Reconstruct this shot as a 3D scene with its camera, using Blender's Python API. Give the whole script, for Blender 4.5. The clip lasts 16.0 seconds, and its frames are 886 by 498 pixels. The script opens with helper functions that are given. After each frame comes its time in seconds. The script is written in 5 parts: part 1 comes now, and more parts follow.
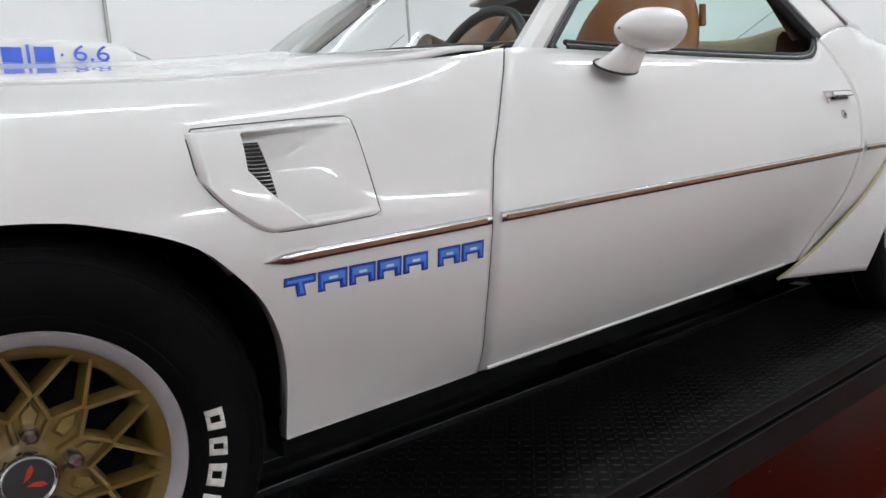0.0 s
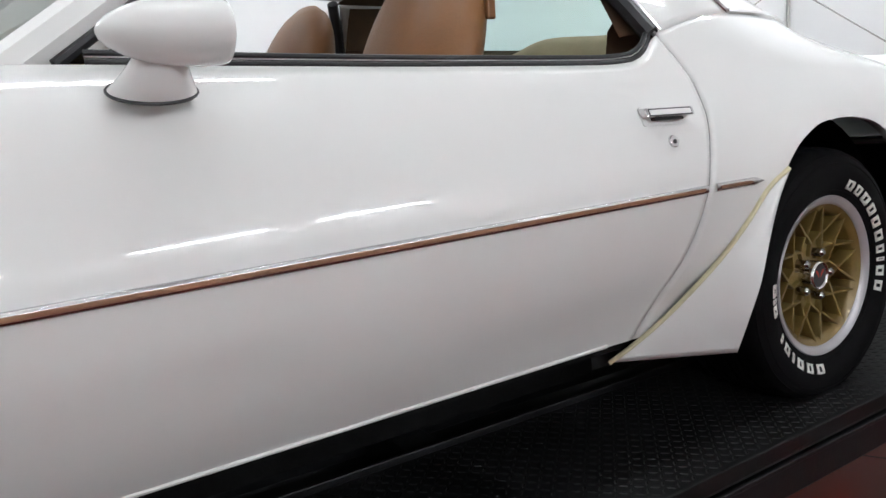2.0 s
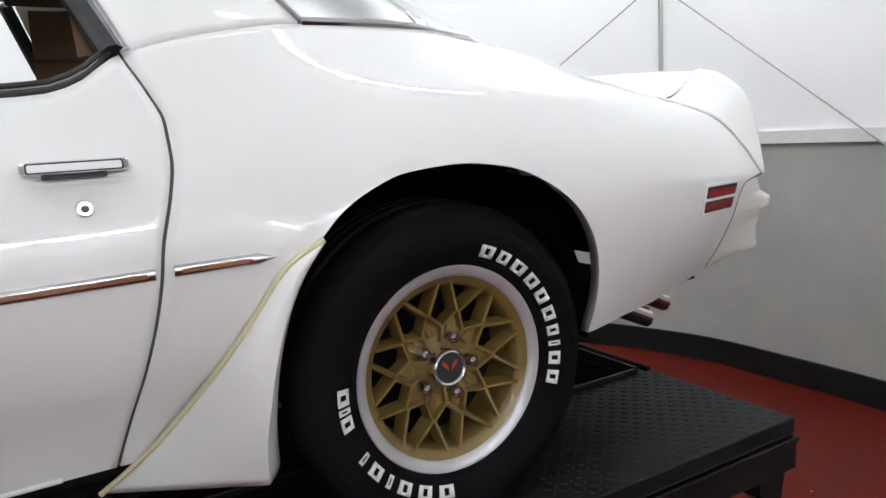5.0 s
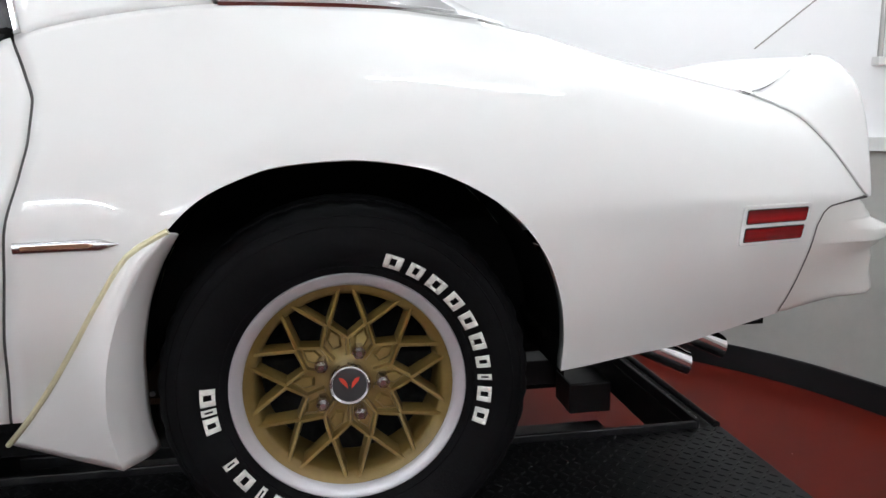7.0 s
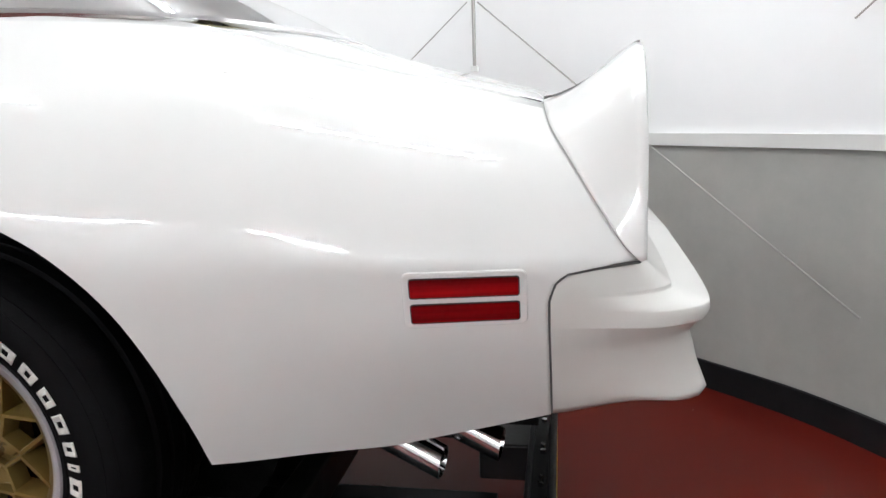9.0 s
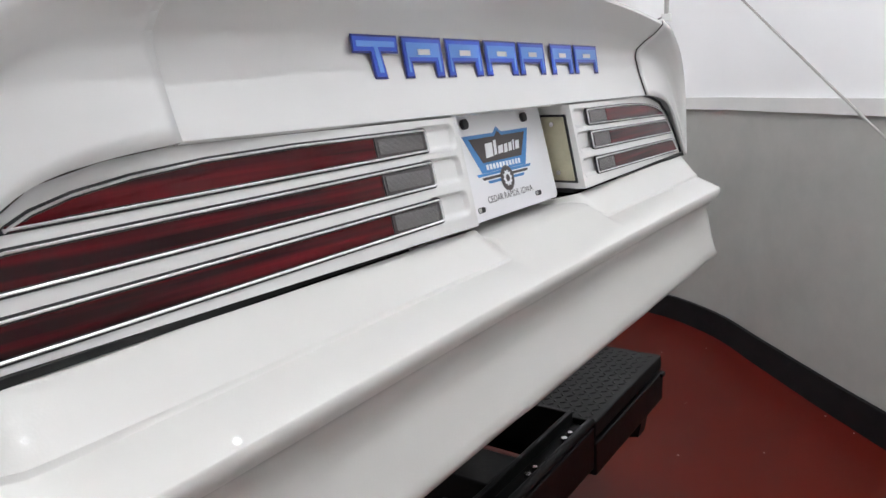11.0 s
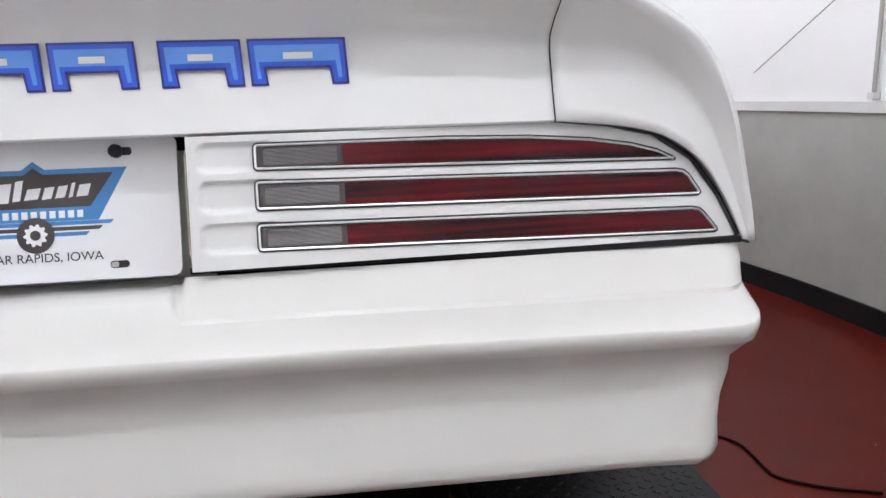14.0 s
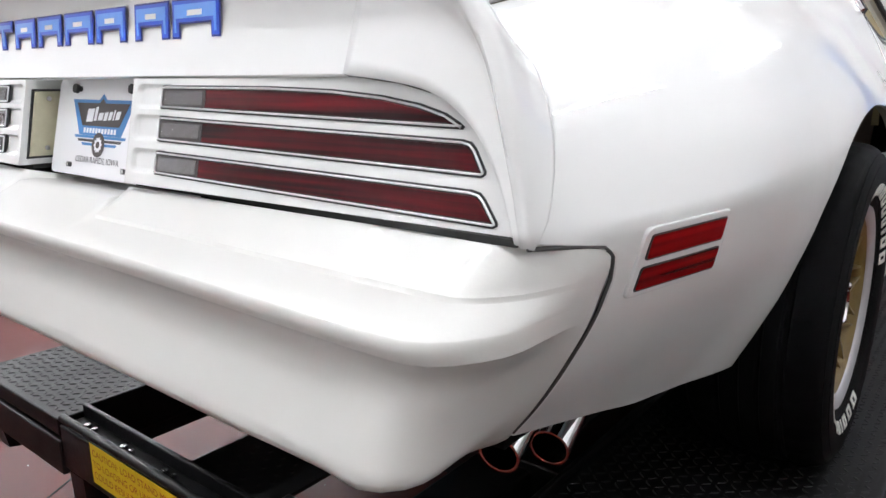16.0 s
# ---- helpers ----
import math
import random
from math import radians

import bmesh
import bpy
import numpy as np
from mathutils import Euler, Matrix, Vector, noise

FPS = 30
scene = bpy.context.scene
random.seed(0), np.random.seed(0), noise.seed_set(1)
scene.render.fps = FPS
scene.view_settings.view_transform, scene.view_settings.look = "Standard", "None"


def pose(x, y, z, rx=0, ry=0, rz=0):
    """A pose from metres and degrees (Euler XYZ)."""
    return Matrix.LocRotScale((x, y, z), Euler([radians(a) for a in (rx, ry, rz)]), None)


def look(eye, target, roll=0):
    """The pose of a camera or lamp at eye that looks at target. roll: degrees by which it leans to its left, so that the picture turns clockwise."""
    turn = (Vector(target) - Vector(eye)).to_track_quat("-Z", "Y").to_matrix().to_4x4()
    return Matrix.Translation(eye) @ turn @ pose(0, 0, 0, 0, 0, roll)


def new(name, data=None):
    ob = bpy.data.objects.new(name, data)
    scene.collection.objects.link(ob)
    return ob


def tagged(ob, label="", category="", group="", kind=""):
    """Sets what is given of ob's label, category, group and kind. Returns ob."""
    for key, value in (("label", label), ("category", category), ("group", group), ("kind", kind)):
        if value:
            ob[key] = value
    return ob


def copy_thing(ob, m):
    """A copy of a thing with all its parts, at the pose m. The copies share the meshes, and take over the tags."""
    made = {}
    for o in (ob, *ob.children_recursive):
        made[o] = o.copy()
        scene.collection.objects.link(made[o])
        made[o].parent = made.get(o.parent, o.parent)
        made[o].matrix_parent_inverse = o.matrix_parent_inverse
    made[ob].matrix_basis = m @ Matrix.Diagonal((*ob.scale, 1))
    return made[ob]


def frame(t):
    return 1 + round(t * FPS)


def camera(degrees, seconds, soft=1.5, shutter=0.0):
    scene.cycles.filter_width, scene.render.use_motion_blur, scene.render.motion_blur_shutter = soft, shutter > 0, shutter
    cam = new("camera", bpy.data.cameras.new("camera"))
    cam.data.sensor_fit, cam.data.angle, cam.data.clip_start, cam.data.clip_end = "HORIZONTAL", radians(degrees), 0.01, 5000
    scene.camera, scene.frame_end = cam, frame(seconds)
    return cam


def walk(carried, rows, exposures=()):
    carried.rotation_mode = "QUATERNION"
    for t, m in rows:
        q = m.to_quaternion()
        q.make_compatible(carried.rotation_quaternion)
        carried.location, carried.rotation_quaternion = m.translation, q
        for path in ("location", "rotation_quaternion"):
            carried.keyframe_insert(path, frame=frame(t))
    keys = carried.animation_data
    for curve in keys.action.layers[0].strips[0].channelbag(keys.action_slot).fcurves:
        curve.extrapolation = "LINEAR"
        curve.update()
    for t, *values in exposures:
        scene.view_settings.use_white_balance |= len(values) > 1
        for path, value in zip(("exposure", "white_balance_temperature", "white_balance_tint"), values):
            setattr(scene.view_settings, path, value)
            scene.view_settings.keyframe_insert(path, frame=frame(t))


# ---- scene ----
cam = camera(64.1, 16.0)
PATH = [
    (0, (-2.832, -1.843, 0.731), (-1.627, -0.278, 0.415), -3.7),
    (0.5, (-2.597, -1.908, 0.729), (-1.464, -0.291, 0.412), -4.1),
    (1, (-2.322, -1.932, 0.736), (-1.273, -0.262, 0.404), -4.0),
    (1.5, (-2.042, -1.91, 0.736), (-1.011, -0.224, 0.428), -4.3),
    (2, (-1.789, -1.9, 0.766), (-0.753, -0.22, 0.446), -4.1),
    (2.5, (-1.573, -1.9, 0.779), (-0.499, -0.245, 0.454), -4.2),
    (3, (-1.38, -1.896, 0.792), (-0.292, -0.251, 0.459), -3.9),
    (3.5, (-1.206, -1.906, 0.795), (-0.079, -0.291, 0.451), -3.5),
    (4, (-1.044, -1.933, 0.806), (0.126, -0.356, 0.428), -3.0),
    (4.5, (-0.868, -2.005, 0.784), (0.256, -0.382, 0.462), -3.3),
    (4.7, (-0.791, -2.028, 0.789), (0.282, -0.371, 0.472), -3.5),
    (6.8, (-0.085, -2.095, 0.803), (0.301, -0.163, 0.457), -0.6),
    (7, (-0.005, -2.108, 0.789), (0.29, -0.159, 0.45), -0.9),
    (7.5, (0.179, -2.056, 0.797), (0.422, -0.102, 0.446), -0.4),
    (8, (0.423, -2.004, 0.806), (0.55, -0.035, 0.476), -0.4),
    (8.5, (0.7, -1.9, 0.825), (0.632, 0.068, 0.476), -0.9),
    (9, (0.967, -1.766, 0.836), (0.635, 0.171, 0.465), -1.8),
    (9.5, (1.191, -1.606, 0.827), (0.616, 0.27, 0.438), -1.6),
    (10, (1.376, -1.386, 0.821), (0.59, 0.402, 0.391), -1.8),
    (10.2, (1.435, -1.282, 0.819), (0.562, 0.463, 0.38), -1.7),
    (12.3, (1.759, -0.503, 0.818), (0.268, 0.766, 0.405), -4.1),
    (12.5, (1.806, -0.422, 0.824), (0.244, 0.753, 0.404), -3.5),
    (13, (1.855, -0.145, 0.831), (0.149, 0.803, 0.393), -2.5),
    (13.5, (1.897, 0.098, 0.823), (0.058, 0.773, 0.42), -2.0),
    (14, (1.847, 0.345, 0.818), (-0.093, 0.587, 0.394), -1.8),
    (14.5, (1.797, 0.534, 0.796), (-0.15, 0.343, 0.38), -1.4),
    (15, (1.752, 0.71, 0.797), (-0.088, 0.073, 0.34), -0.9),
    (15.5, (1.707, 0.907, 0.787), (0.014, -0.06, 0.341), -0.2),
    (16, (1.588, 1.123, 0.777), (0.057, -0.08, 0.322), -0.0),
]
walk(cam, [(t, look(eye, target, roll)) for t, eye, target, roll in PATH],
     [(0, -0.44, 6370, 10), (1.5, -0.34, 6350, 10), (4, -0.26, 6330, 10), (5, -0.18, 6321, 10), (7, -0.1, 6330, 10), (9, -0.06, 6460, 10.3), (10, -0.1, 6460, 11), (11, -0.16, 6430, 13), (12.5, -0.24, 6380, 15.5), (13.5, -0.12, 6380, 15), (14.5, 0.02, 6380, 14.5), (15, 0.12, 6390, 14), (16, 0.22, 6410, 13)])

# ---------------------------------------------------------------- light
world = bpy.data.worlds.new("world")
scene.world = world
world.use_nodes = True
world.node_tree.nodes["Background"].inputs[0].default_value = (0.9, 0.95, 1.0, 1)
world.node_tree.nodes["Background"].inputs[1].default_value = 0.3

FLOOR_Z, CEIL_Z = -0.5, 2.75


# ---------------------------------------------------------------- materials
def mat(name, color, rough=0.5, metal=0.0, coat=0.0, spec=0.5, noise_scale=0.0, noise_amt=0.0, bump=0.0, bump_scale=200.0,
        emit=0.0, trans=0.0, ior=1.5, rough_amt=0.0, alpha=1.0):
    m = bpy.data.materials.new(name)
    m.use_nodes = True
    nt = m.node_tree
    b = nt.nodes["Principled BSDF"]
    b.inputs["Base Color"].default_value = (*color, 1)
    b.inputs["Roughness"].default_value = rough
    b.inputs["Metallic"].default_value = metal
    b.inputs["Coat Weight"].default_value = coat
    b.inputs["Coat Roughness"].default_value = 0.04
    b.inputs["Specular IOR Level"].default_value = spec
    b.inputs["Transmission Weight"].default_value = trans
    b.inputs["IOR"].default_value = ior
    b.inputs["Alpha"].default_value = alpha
    if emit:
        b.inputs["Emission Color"].default_value = (*color, 1)
        b.inputs["Emission Strength"].default_value = emit
    tc = nt.nodes.new("ShaderNodeTexCoord")
    if noise_amt or rough_amt:
        n = nt.nodes.new("ShaderNodeTexNoise")
        n.inputs["Scale"].default_value = noise_scale
        n.inputs["Detail"].default_value = 6
        n.inputs["Roughness"].default_value = 0.65
        nt.links.new(tc.outputs["Object"], n.inputs["Vector"])
        if noise_amt:
            r = nt.nodes.new("ShaderNodeValToRGB")
            r.color_ramp.elements[0].position, r.color_ramp.elements[1].position = 0.3, 0.7
            lo = [max(0, c * (1 - noise_amt)) for c in color]
            hi = [min(1, c * (1 + noise_amt)) for c in color]
            r.color_ramp.elements[0].color, r.color_ramp.elements[1].color = (*lo, 1), (*hi, 1)
            nt.links.new(n.outputs["Fac"], r.inputs["Fac"])
            nt.links.new(r.outputs["Color"], b.inputs["Base Color"])
        if rough_amt:
            mr = nt.nodes.new("ShaderNodeMapRange")
            mr.inputs["To Min"].default_value = max(0.02, rough - rough_amt)
            mr.inputs["To Max"].default_value = min(1, rough + rough_amt)
            nt.links.new(n.outputs["Fac"], mr.inputs["Value"])
            nt.links.new(mr.outputs["Result"], b.inputs["Roughness"])
    if bump:
        n2 = nt.nodes.new("ShaderNodeTexNoise")
        n2.inputs["Scale"].default_value = bump_scale
        n2.inputs["Detail"].default_value = 3
        nt.links.new(tc.outputs["Object"], n2.inputs["Vector"])
        bp = nt.nodes.new("ShaderNodeBump")
        bp.inputs["Strength"].default_value = bump
        bp.inputs["Distance"].default_value = 0.002
        nt.links.new(n2.outputs["Fac"], bp.inputs["Height"])
        nt.links.new(bp.outputs["Normal"], b.inputs["Normal"])
    return m


PAINT = mat("white_paint", (0.80, 0.80, 0.785), rough=0.4, spec=0.12, coat=1.0, noise_scale=1.5, noise_amt=0.012, bump=0.02, bump_scale=900)
BUMPER_PAINT = mat("soft_bumper_paint", (0.75, 0.743, 0.71), rough=0.38, coat=0.55, noise_scale=3, noise_amt=0.02, bump=0.05, bump_scale=400)
FLARE = mat("flare_plastic", (0.80, 0.80, 0.79), rough=0.35, coat=0.5, bump=0.04, bump_scale=300)
CREAM = mat("cream_rubber_bead", (0.62, 0.58, 0.38), rough=0.6, noise_scale=40, noise_amt=0.08)
GAP = mat("dark_gap", (0.012, 0.012, 0.012), rough=0.9)
UNDER = mat("underbody_black", (0.005, 0.005, 0.005), rough=0.9, spec=0.05, noise_scale=20, noise_amt=0.4, bump=0.4, bump_scale=120)
RUBBER = mat("tyre_rubber", (0.0032, 0.0032, 0.0036), rough=0.68, spec=0.07, noise_scale=25, noise_amt=0.25, bump=0.25, bump_scale=250, rough_amt=0.08)
WHITE_LETTER = mat("raised_white_lettering", (0.74, 0.73, 0.68), rough=0.7, noise_scale=60, noise_amt=0.15)
GOLD = mat("gold_wheel_paint", (0.165, 0.108, 0.028), rough=0.42, metal=0.2, coat=0.2, noise_scale=18, noise_amt=0.15, bump=0.12, bump_scale=350)
SILVER = mat("machined_rim_lip", (0.46, 0.45, 0.47), rough=0.36, metal=0.4, noise_scale=12, noise_amt=0.05, rough_amt=0.08)
CHROME = mat("chrome", (0.78, 0.78, 0.79), rough=0.09, metal=1.0)
BEZEL = mat("bright_satin_bezel", (0.88, 0.88, 0.88), rough=0.32, metal=0.6, noise_scale=40, noise_amt=0.05)
CHROME_DULL = mat("dull_chrome", (0.60, 0.60, 0.60), rough=0.25, metal=1.0, noise_scale=30, noise_amt=0.08)
NUT = mat("bright_nut_steel", (0.50, 0.50, 0.51), rough=0.2, metal=1.0)
BLACK_TRIM = mat("black_rubber_trim", (0.015, 0.015, 0.017), rough=0.5)
TAN_TRIM = mat("tan_vinyl_stripe", (0.235, 0.118, 0.066), rough=0.45, noise_scale=30, noise_amt=0.2)
LEATHER = mat("tan_vinyl_upholstery", (0.175, 0.068, 0.014), rough=0.46, coat=0.04, noise_scale=8, noise_amt=0.12, bump=0.25, bump_scale=180)
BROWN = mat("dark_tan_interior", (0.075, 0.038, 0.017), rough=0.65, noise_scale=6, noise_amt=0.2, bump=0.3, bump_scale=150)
# paler copy of the tan trim: light from above is put into its colour
TAN_LIT = mat("tan_trim_lit_copy", (0.34, 0.28, 0.16), rough=0.7, noise_scale=6, noise_amt=0.15, bump=0.3, bump_scale=150)
RED_LENS = mat("red_lens", (0.075, 0.002, 0.005), rough=0.3, coat=0.35, spec=0.05, noise_scale=6, noise_amt=0.25)
RED_MARK = mat("red_marker_lens", (0.19, 0.003, 0.005), rough=0.15, coat=0.2, spec=0.3, noise_scale=20, noise_amt=0.25)
CLEAR_LENS = mat("smoky_clear_lens", (0.055, 0.046, 0.046), rough=0.12, coat=0.3, spec=0.4, noise_scale=8, noise_amt=0.2)
REFLECTOR = mat("ribbed_reflector", (0.17, 0.155, 0.155), rough=0.2, coat=0.3)
LICENCE_LENS = mat("yellowed_lens", (0.50, 0.47, 0.33), rough=0.3, noise_scale=20, noise_amt=0.15)
JAMB = mat("shaded_door_gap", (0.07, 0.068, 0.066), rough=0.8)
DECAL_DARK = mat("dark_blue_decal", (0.004, 0.012, 0.20), rough=0.35, coat=0.25)
DECAL_MID = mat("blue_decal", (0.015, 0.085, 0.60), rough=0.35, coat=0.25)
DECAL_LIGHT = mat("light_blue_decal", (0.10, 0.29, 0.76), rough=0.35, coat=0.25)
PLATE_WHITE = mat("plate_white", (0.86, 0.86, 0.88), rough=0.3, coat=0.3)
INK = mat("black_ink", (0.02, 0.02, 0.022), rough=0.5)
INK_BROWN = mat("dark_brown_print", (0.055, 0.042, 0.04), rough=0.4)
PRINT_BLUE = mat("plate_blue_print", (0.05, 0.22, 0.52), rough=0.4)
YELLOW = mat("yellow_sticker", (0.80, 0.55, 0.02), rough=0.45, noise_scale=30, noise_amt=0.06)
RED_INK = mat("red_print", (0.45, 0.03, 0.01), rough=0.5)
STEEL = mat("black_painted_steel", (0.0062, 0.0062, 0.007), rough=0.42, spec=0.24, noise_scale=14, noise_amt=0.4, bump=0.2, bump_scale=90, rough_amt=0.12)
TREAD = mat("diamond_plate_black", (0.0058, 0.006, 0.0064), rough=0.46, spec=0.17, noise_scale=9, noise_amt=0.5, rough_amt=0.14, bump=0.2, bump_scale=150)
WALL_WHITE = mat("white_wall_panel", (0.91, 0.91, 0.91), rough=0.55, noise_scale=2, noise_amt=0.015, bump=0.05, bump_scale=60)
WALL_GREY = mat("grey_wainscot_paint", (0.41, 0.41, 0.385), rough=0.5, noise_scale=3.0, noise_amt=0.09, bump=0.08, bump_scale=50)
WALL_TRIM = mat("white_ledge_paint", (0.72, 0.72, 0.70), rough=0.5, noise_scale=6, noise_amt=0.03)
BASE_BLACK = mat("black_baseboard", (0.008, 0.008, 0.009), rough=0.6, spec=0.2, noise_scale=8, noise_amt=0.3)
FLOOR_RED = mat("red_epoxy_floor", (0.086, 0.0084, 0.0048), rough=0.38, spec=0.13, noise_scale=1.3, noise_amt=0.08, bump=0.03, bump_scale=14, rough_amt=0.05)
BLUE_WALL = mat("blue_wall_stripe", (0.03, 0.19, 0.62), rough=0.5, noise_scale=3, noise_amt=0.03)
CEIL = mat("white_ceiling", (0.80, 0.80, 0.80), rough=0.8, noise_scale=3, noise_amt=0.02)
CABLE_GREY = mat("grey_steel_cable", (0.38, 0.37, 0.35), rough=0.45, metal=0.5)
LAMP = mat("lamp_tube", (0.935, 0.97, 0.985), emit=95.0)



def banded_lens(m, dark, light, bands):
    """Red plastic with long pale bands and a slightly wavy gloss."""
    nt = m.node_tree
    b = nt.nodes["Principled BSDF"]
    tc = nt.nodes.new("ShaderNodeTexCoord")
    mp = nt.nodes.new("ShaderNodeMapping")
    mp.inputs["Scale"].default_value = (1, 2.5, bands)
    n = nt.nodes.new("ShaderNodeTexNoise")
    n.inputs["Scale"].default_value, n.inputs["Detail"].default_value = 1.0, 3
    r = nt.nodes.new("ShaderNodeValToRGB")
    r.color_ramp.elements[0].position, r.color_ramp.elements[1].position = 0.38, 0.66
    r.color_ramp.elements[0].color, r.color_ramp.elements[1].color = (*dark, 1), (*light, 1)
    nt.links.new(tc.outputs["Object"], mp.inputs["Vector"])
    nt.links.new(mp.outputs["Vector"], n.inputs["Vector"])
    nt.links.new(n.outputs["Fac"], r.inputs["Fac"])
    nt.links.new(r.outputs["Color"], b.inputs["Base Color"])
    n2 = nt.nodes.new("ShaderNodeTexNoise")
    n2.inputs["Scale"].default_value, n2.inputs["Detail"].default_value = 1.0, 2
    mp2 = nt.nodes.new("ShaderNodeMapping")
    mp2.inputs["Scale"].default_value = (2.5, 2.5, 120)
    nt.links.new(tc.outputs["Object"], mp2.inputs["Vector"])
    b.inputs["Coat Roughness"].default_value = 0.01
    bp = nt.nodes.new("ShaderNodeBump")
    bp.inputs["Strength"].default_value, bp.inputs["Distance"].default_value = 1.0, 0.0008
    nt.links.new(mp2.outputs["Vector"], n2.inputs["Vector"])
    nt.links.new(n2.outputs["Fac"], bp.inputs["Height"])
    nt.links.new(bp.outputs["Normal"], b.inputs["Coat Normal"])


banded_lens(RED_LENS, (.016, .0005, .0016), (.105, .0016, .005), 95)
banded_lens(RED_MARK, (.10, .002, .003), (.30, .004, .006), 60)


def ribs(m, lo, hi, scale):
    """Fine level ribs moulded into a clear reflector."""
    nt = m.node_tree
    b = nt.nodes["Principled BSDF"]
    tc = nt.nodes.new("ShaderNodeTexCoord")
    w = nt.nodes.new("ShaderNodeTexWave")
    w.bands_direction = "Z"
    w.inputs["Scale"].default_value, w.inputs["Distortion"].default_value, w.inputs["Detail"].default_value = scale, .6, 2
    r = nt.nodes.new("ShaderNodeValToRGB")
    r.color_ramp.elements[0].color, r.color_ramp.elements[1].color = (*lo, 1), (*hi, 1)
    bp = nt.nodes.new("ShaderNodeBump")
    bp.inputs["Strength"].default_value, bp.inputs["Distance"].default_value = .6, .0008
    nt.links.new(tc.outputs["Object"], w.inputs["Vector"])
    nt.links.new(w.outputs["Fac"], r.inputs["Fac"])
    nt.links.new(r.outputs["Color"], b.inputs["Base Color"])
    nt.links.new(w.outputs["Fac"], bp.inputs["Height"])
    nt.links.new(bp.outputs["Normal"], b.inputs["Normal"])


ribs(REFLECTOR, (.075, .066, .066), (.15, .14, .14), 230)


def glass(name, tint, alpha):
    """Tinted pane: part clear, part glossy."""
    m = bpy.data.materials.new(name)
    m.use_nodes = True
    nt = m.node_tree
    nt.nodes.clear()
    out = nt.nodes.new("ShaderNodeOutputMaterial")
    tr = nt.nodes.new("ShaderNodeBsdfTransparent")
    tr.inputs[0].default_value = (*tint, 1)
    gl = nt.nodes.new("ShaderNodeBsdfGlossy")
    gl.inputs["Roughness"].default_value = 0.02
    fr = nt.nodes.new("ShaderNodeFresnel")
    fr.inputs["IOR"].default_value = 1.5
    mx = nt.nodes.new("ShaderNodeMixShader")
    nt.links.new(fr.outputs[0], mx.inputs[0])
    nt.links.new(tr.outputs[0], mx.inputs[1])
    nt.links.new(gl.outputs[0], mx.inputs[2])
    nt.links.new(mx.outputs[0], out.inputs[0])
    return m


GLASS = glass("green_tinted_glass", (0.62, 0.80, 0.77), 1)
CLEAR_GLASS = glass("clear_screen_glass", (0.90, 0.95, 0.94), 1)


# ---------------------------------------------------------------- mesh helpers
def pchip(xs, ys, x):
    """Smooth curve through the points that never overshoots; ys may hold columns."""
    xs, ys, x = np.asarray(xs, float), np.asarray(ys, float), np.atleast_1d(np.asarray(x, float))
    one = ys.ndim == 1
    if one:
        ys = ys[:, None]
    h = np.diff(xs)[:, None]
    d = np.diff(ys, axis=0) / h
    m = np.zeros_like(ys)
    if len(xs) > 2:
        w1, w2 = 2 * h[1:] + h[:-1], h[1:] + 2 * h[:-1]
        with np.errstate(divide="ignore", invalid="ignore"):
            hm = (w1 + w2) / (w1 / d[:-1] + w2 / d[1:])
        m[1:-1] = np.where(d[:-1] * d[1:] > 0, hm, 0)
    m[0], m[-1] = d[0], d[-1]
    i = np.clip(np.searchsorted(xs, x) - 1, 0, len(xs) - 2)
    hh = (xs[i + 1] - xs[i])[:, None]
    t = ((np.clip(x, xs[0], xs[-1]) - xs[i])[:, None]) / hh
    r = (ys[i] * (2 * t**3 - 3 * t**2 + 1) + m[i] * hh * (t**3 - 2 * t**2 + t) + ys[i + 1] * (-2 * t**3 + 3 * t**2) + m[i + 1] * hh * (t**3 - t**2))
    return r[:, 0] if one else r


def spline(points, n):
    """n points along a smooth line through the given ones."""
    p = np.asarray(points, float)
    s = np.r_[0, np.cumsum(np.linalg.norm(np.diff(p, axis=0), axis=1))]
    return pchip(s / s[-1], p, np.linspace(0, 1, n))


def thing(name, label, category, loc=(0, 0, 0), group="", kind=""):
    ob = new(name)
    ob.location = loc
    ob.empty_display_size = 0.05
    return tagged(ob, label, category, group, kind)


def obj(name, verts, faces, material, parent=None, label="", smooth=True, solid=0.0, bevel=0.0, sharp=40, kind="", loc=None):
    me = bpy.data.meshes.new(name)
    me.from_pydata([tuple(map(float, v)) for v in verts], [], faces)
    me.update()
    for m_ in material if isinstance(material, (list, tuple)) else [material]:
        me.materials.append(m_)
    if smooth:
        for p in me.polygons:
            p.use_smooth = True
        me.set_sharp_from_angle(angle=radians(sharp))
    ob = new(name, me)
    if loc is not None:
        ob.location = loc
    if parent is not None:
        ob.parent = parent
    if label or kind:
        tagged(ob, label, kind=kind)
    if solid:
        md = ob.modifiers.new("solid", "SOLIDIFY")
        md.thickness, md.offset = solid, -1
    if bevel:
        md = ob.modifiers.new("bevel", "BEVEL")
        md.width, md.segments, md.limit_method = bevel, 2, "ANGLE"
    return ob


def grid_faces(nr, nc, flip=False, closed=False, skip=None):
    out = []
    for i in range(nr - 1):
        for j in range(nc if closed else nc - 1):
            if skip is not None and skip[i][j]:
                continue
            k = (j + 1) % nc
            f = (i * nc + j, i * nc + k, (i + 1) * nc + k, (i + 1) * nc + j)
            out.append(f[::-1] if flip else f)
    return out


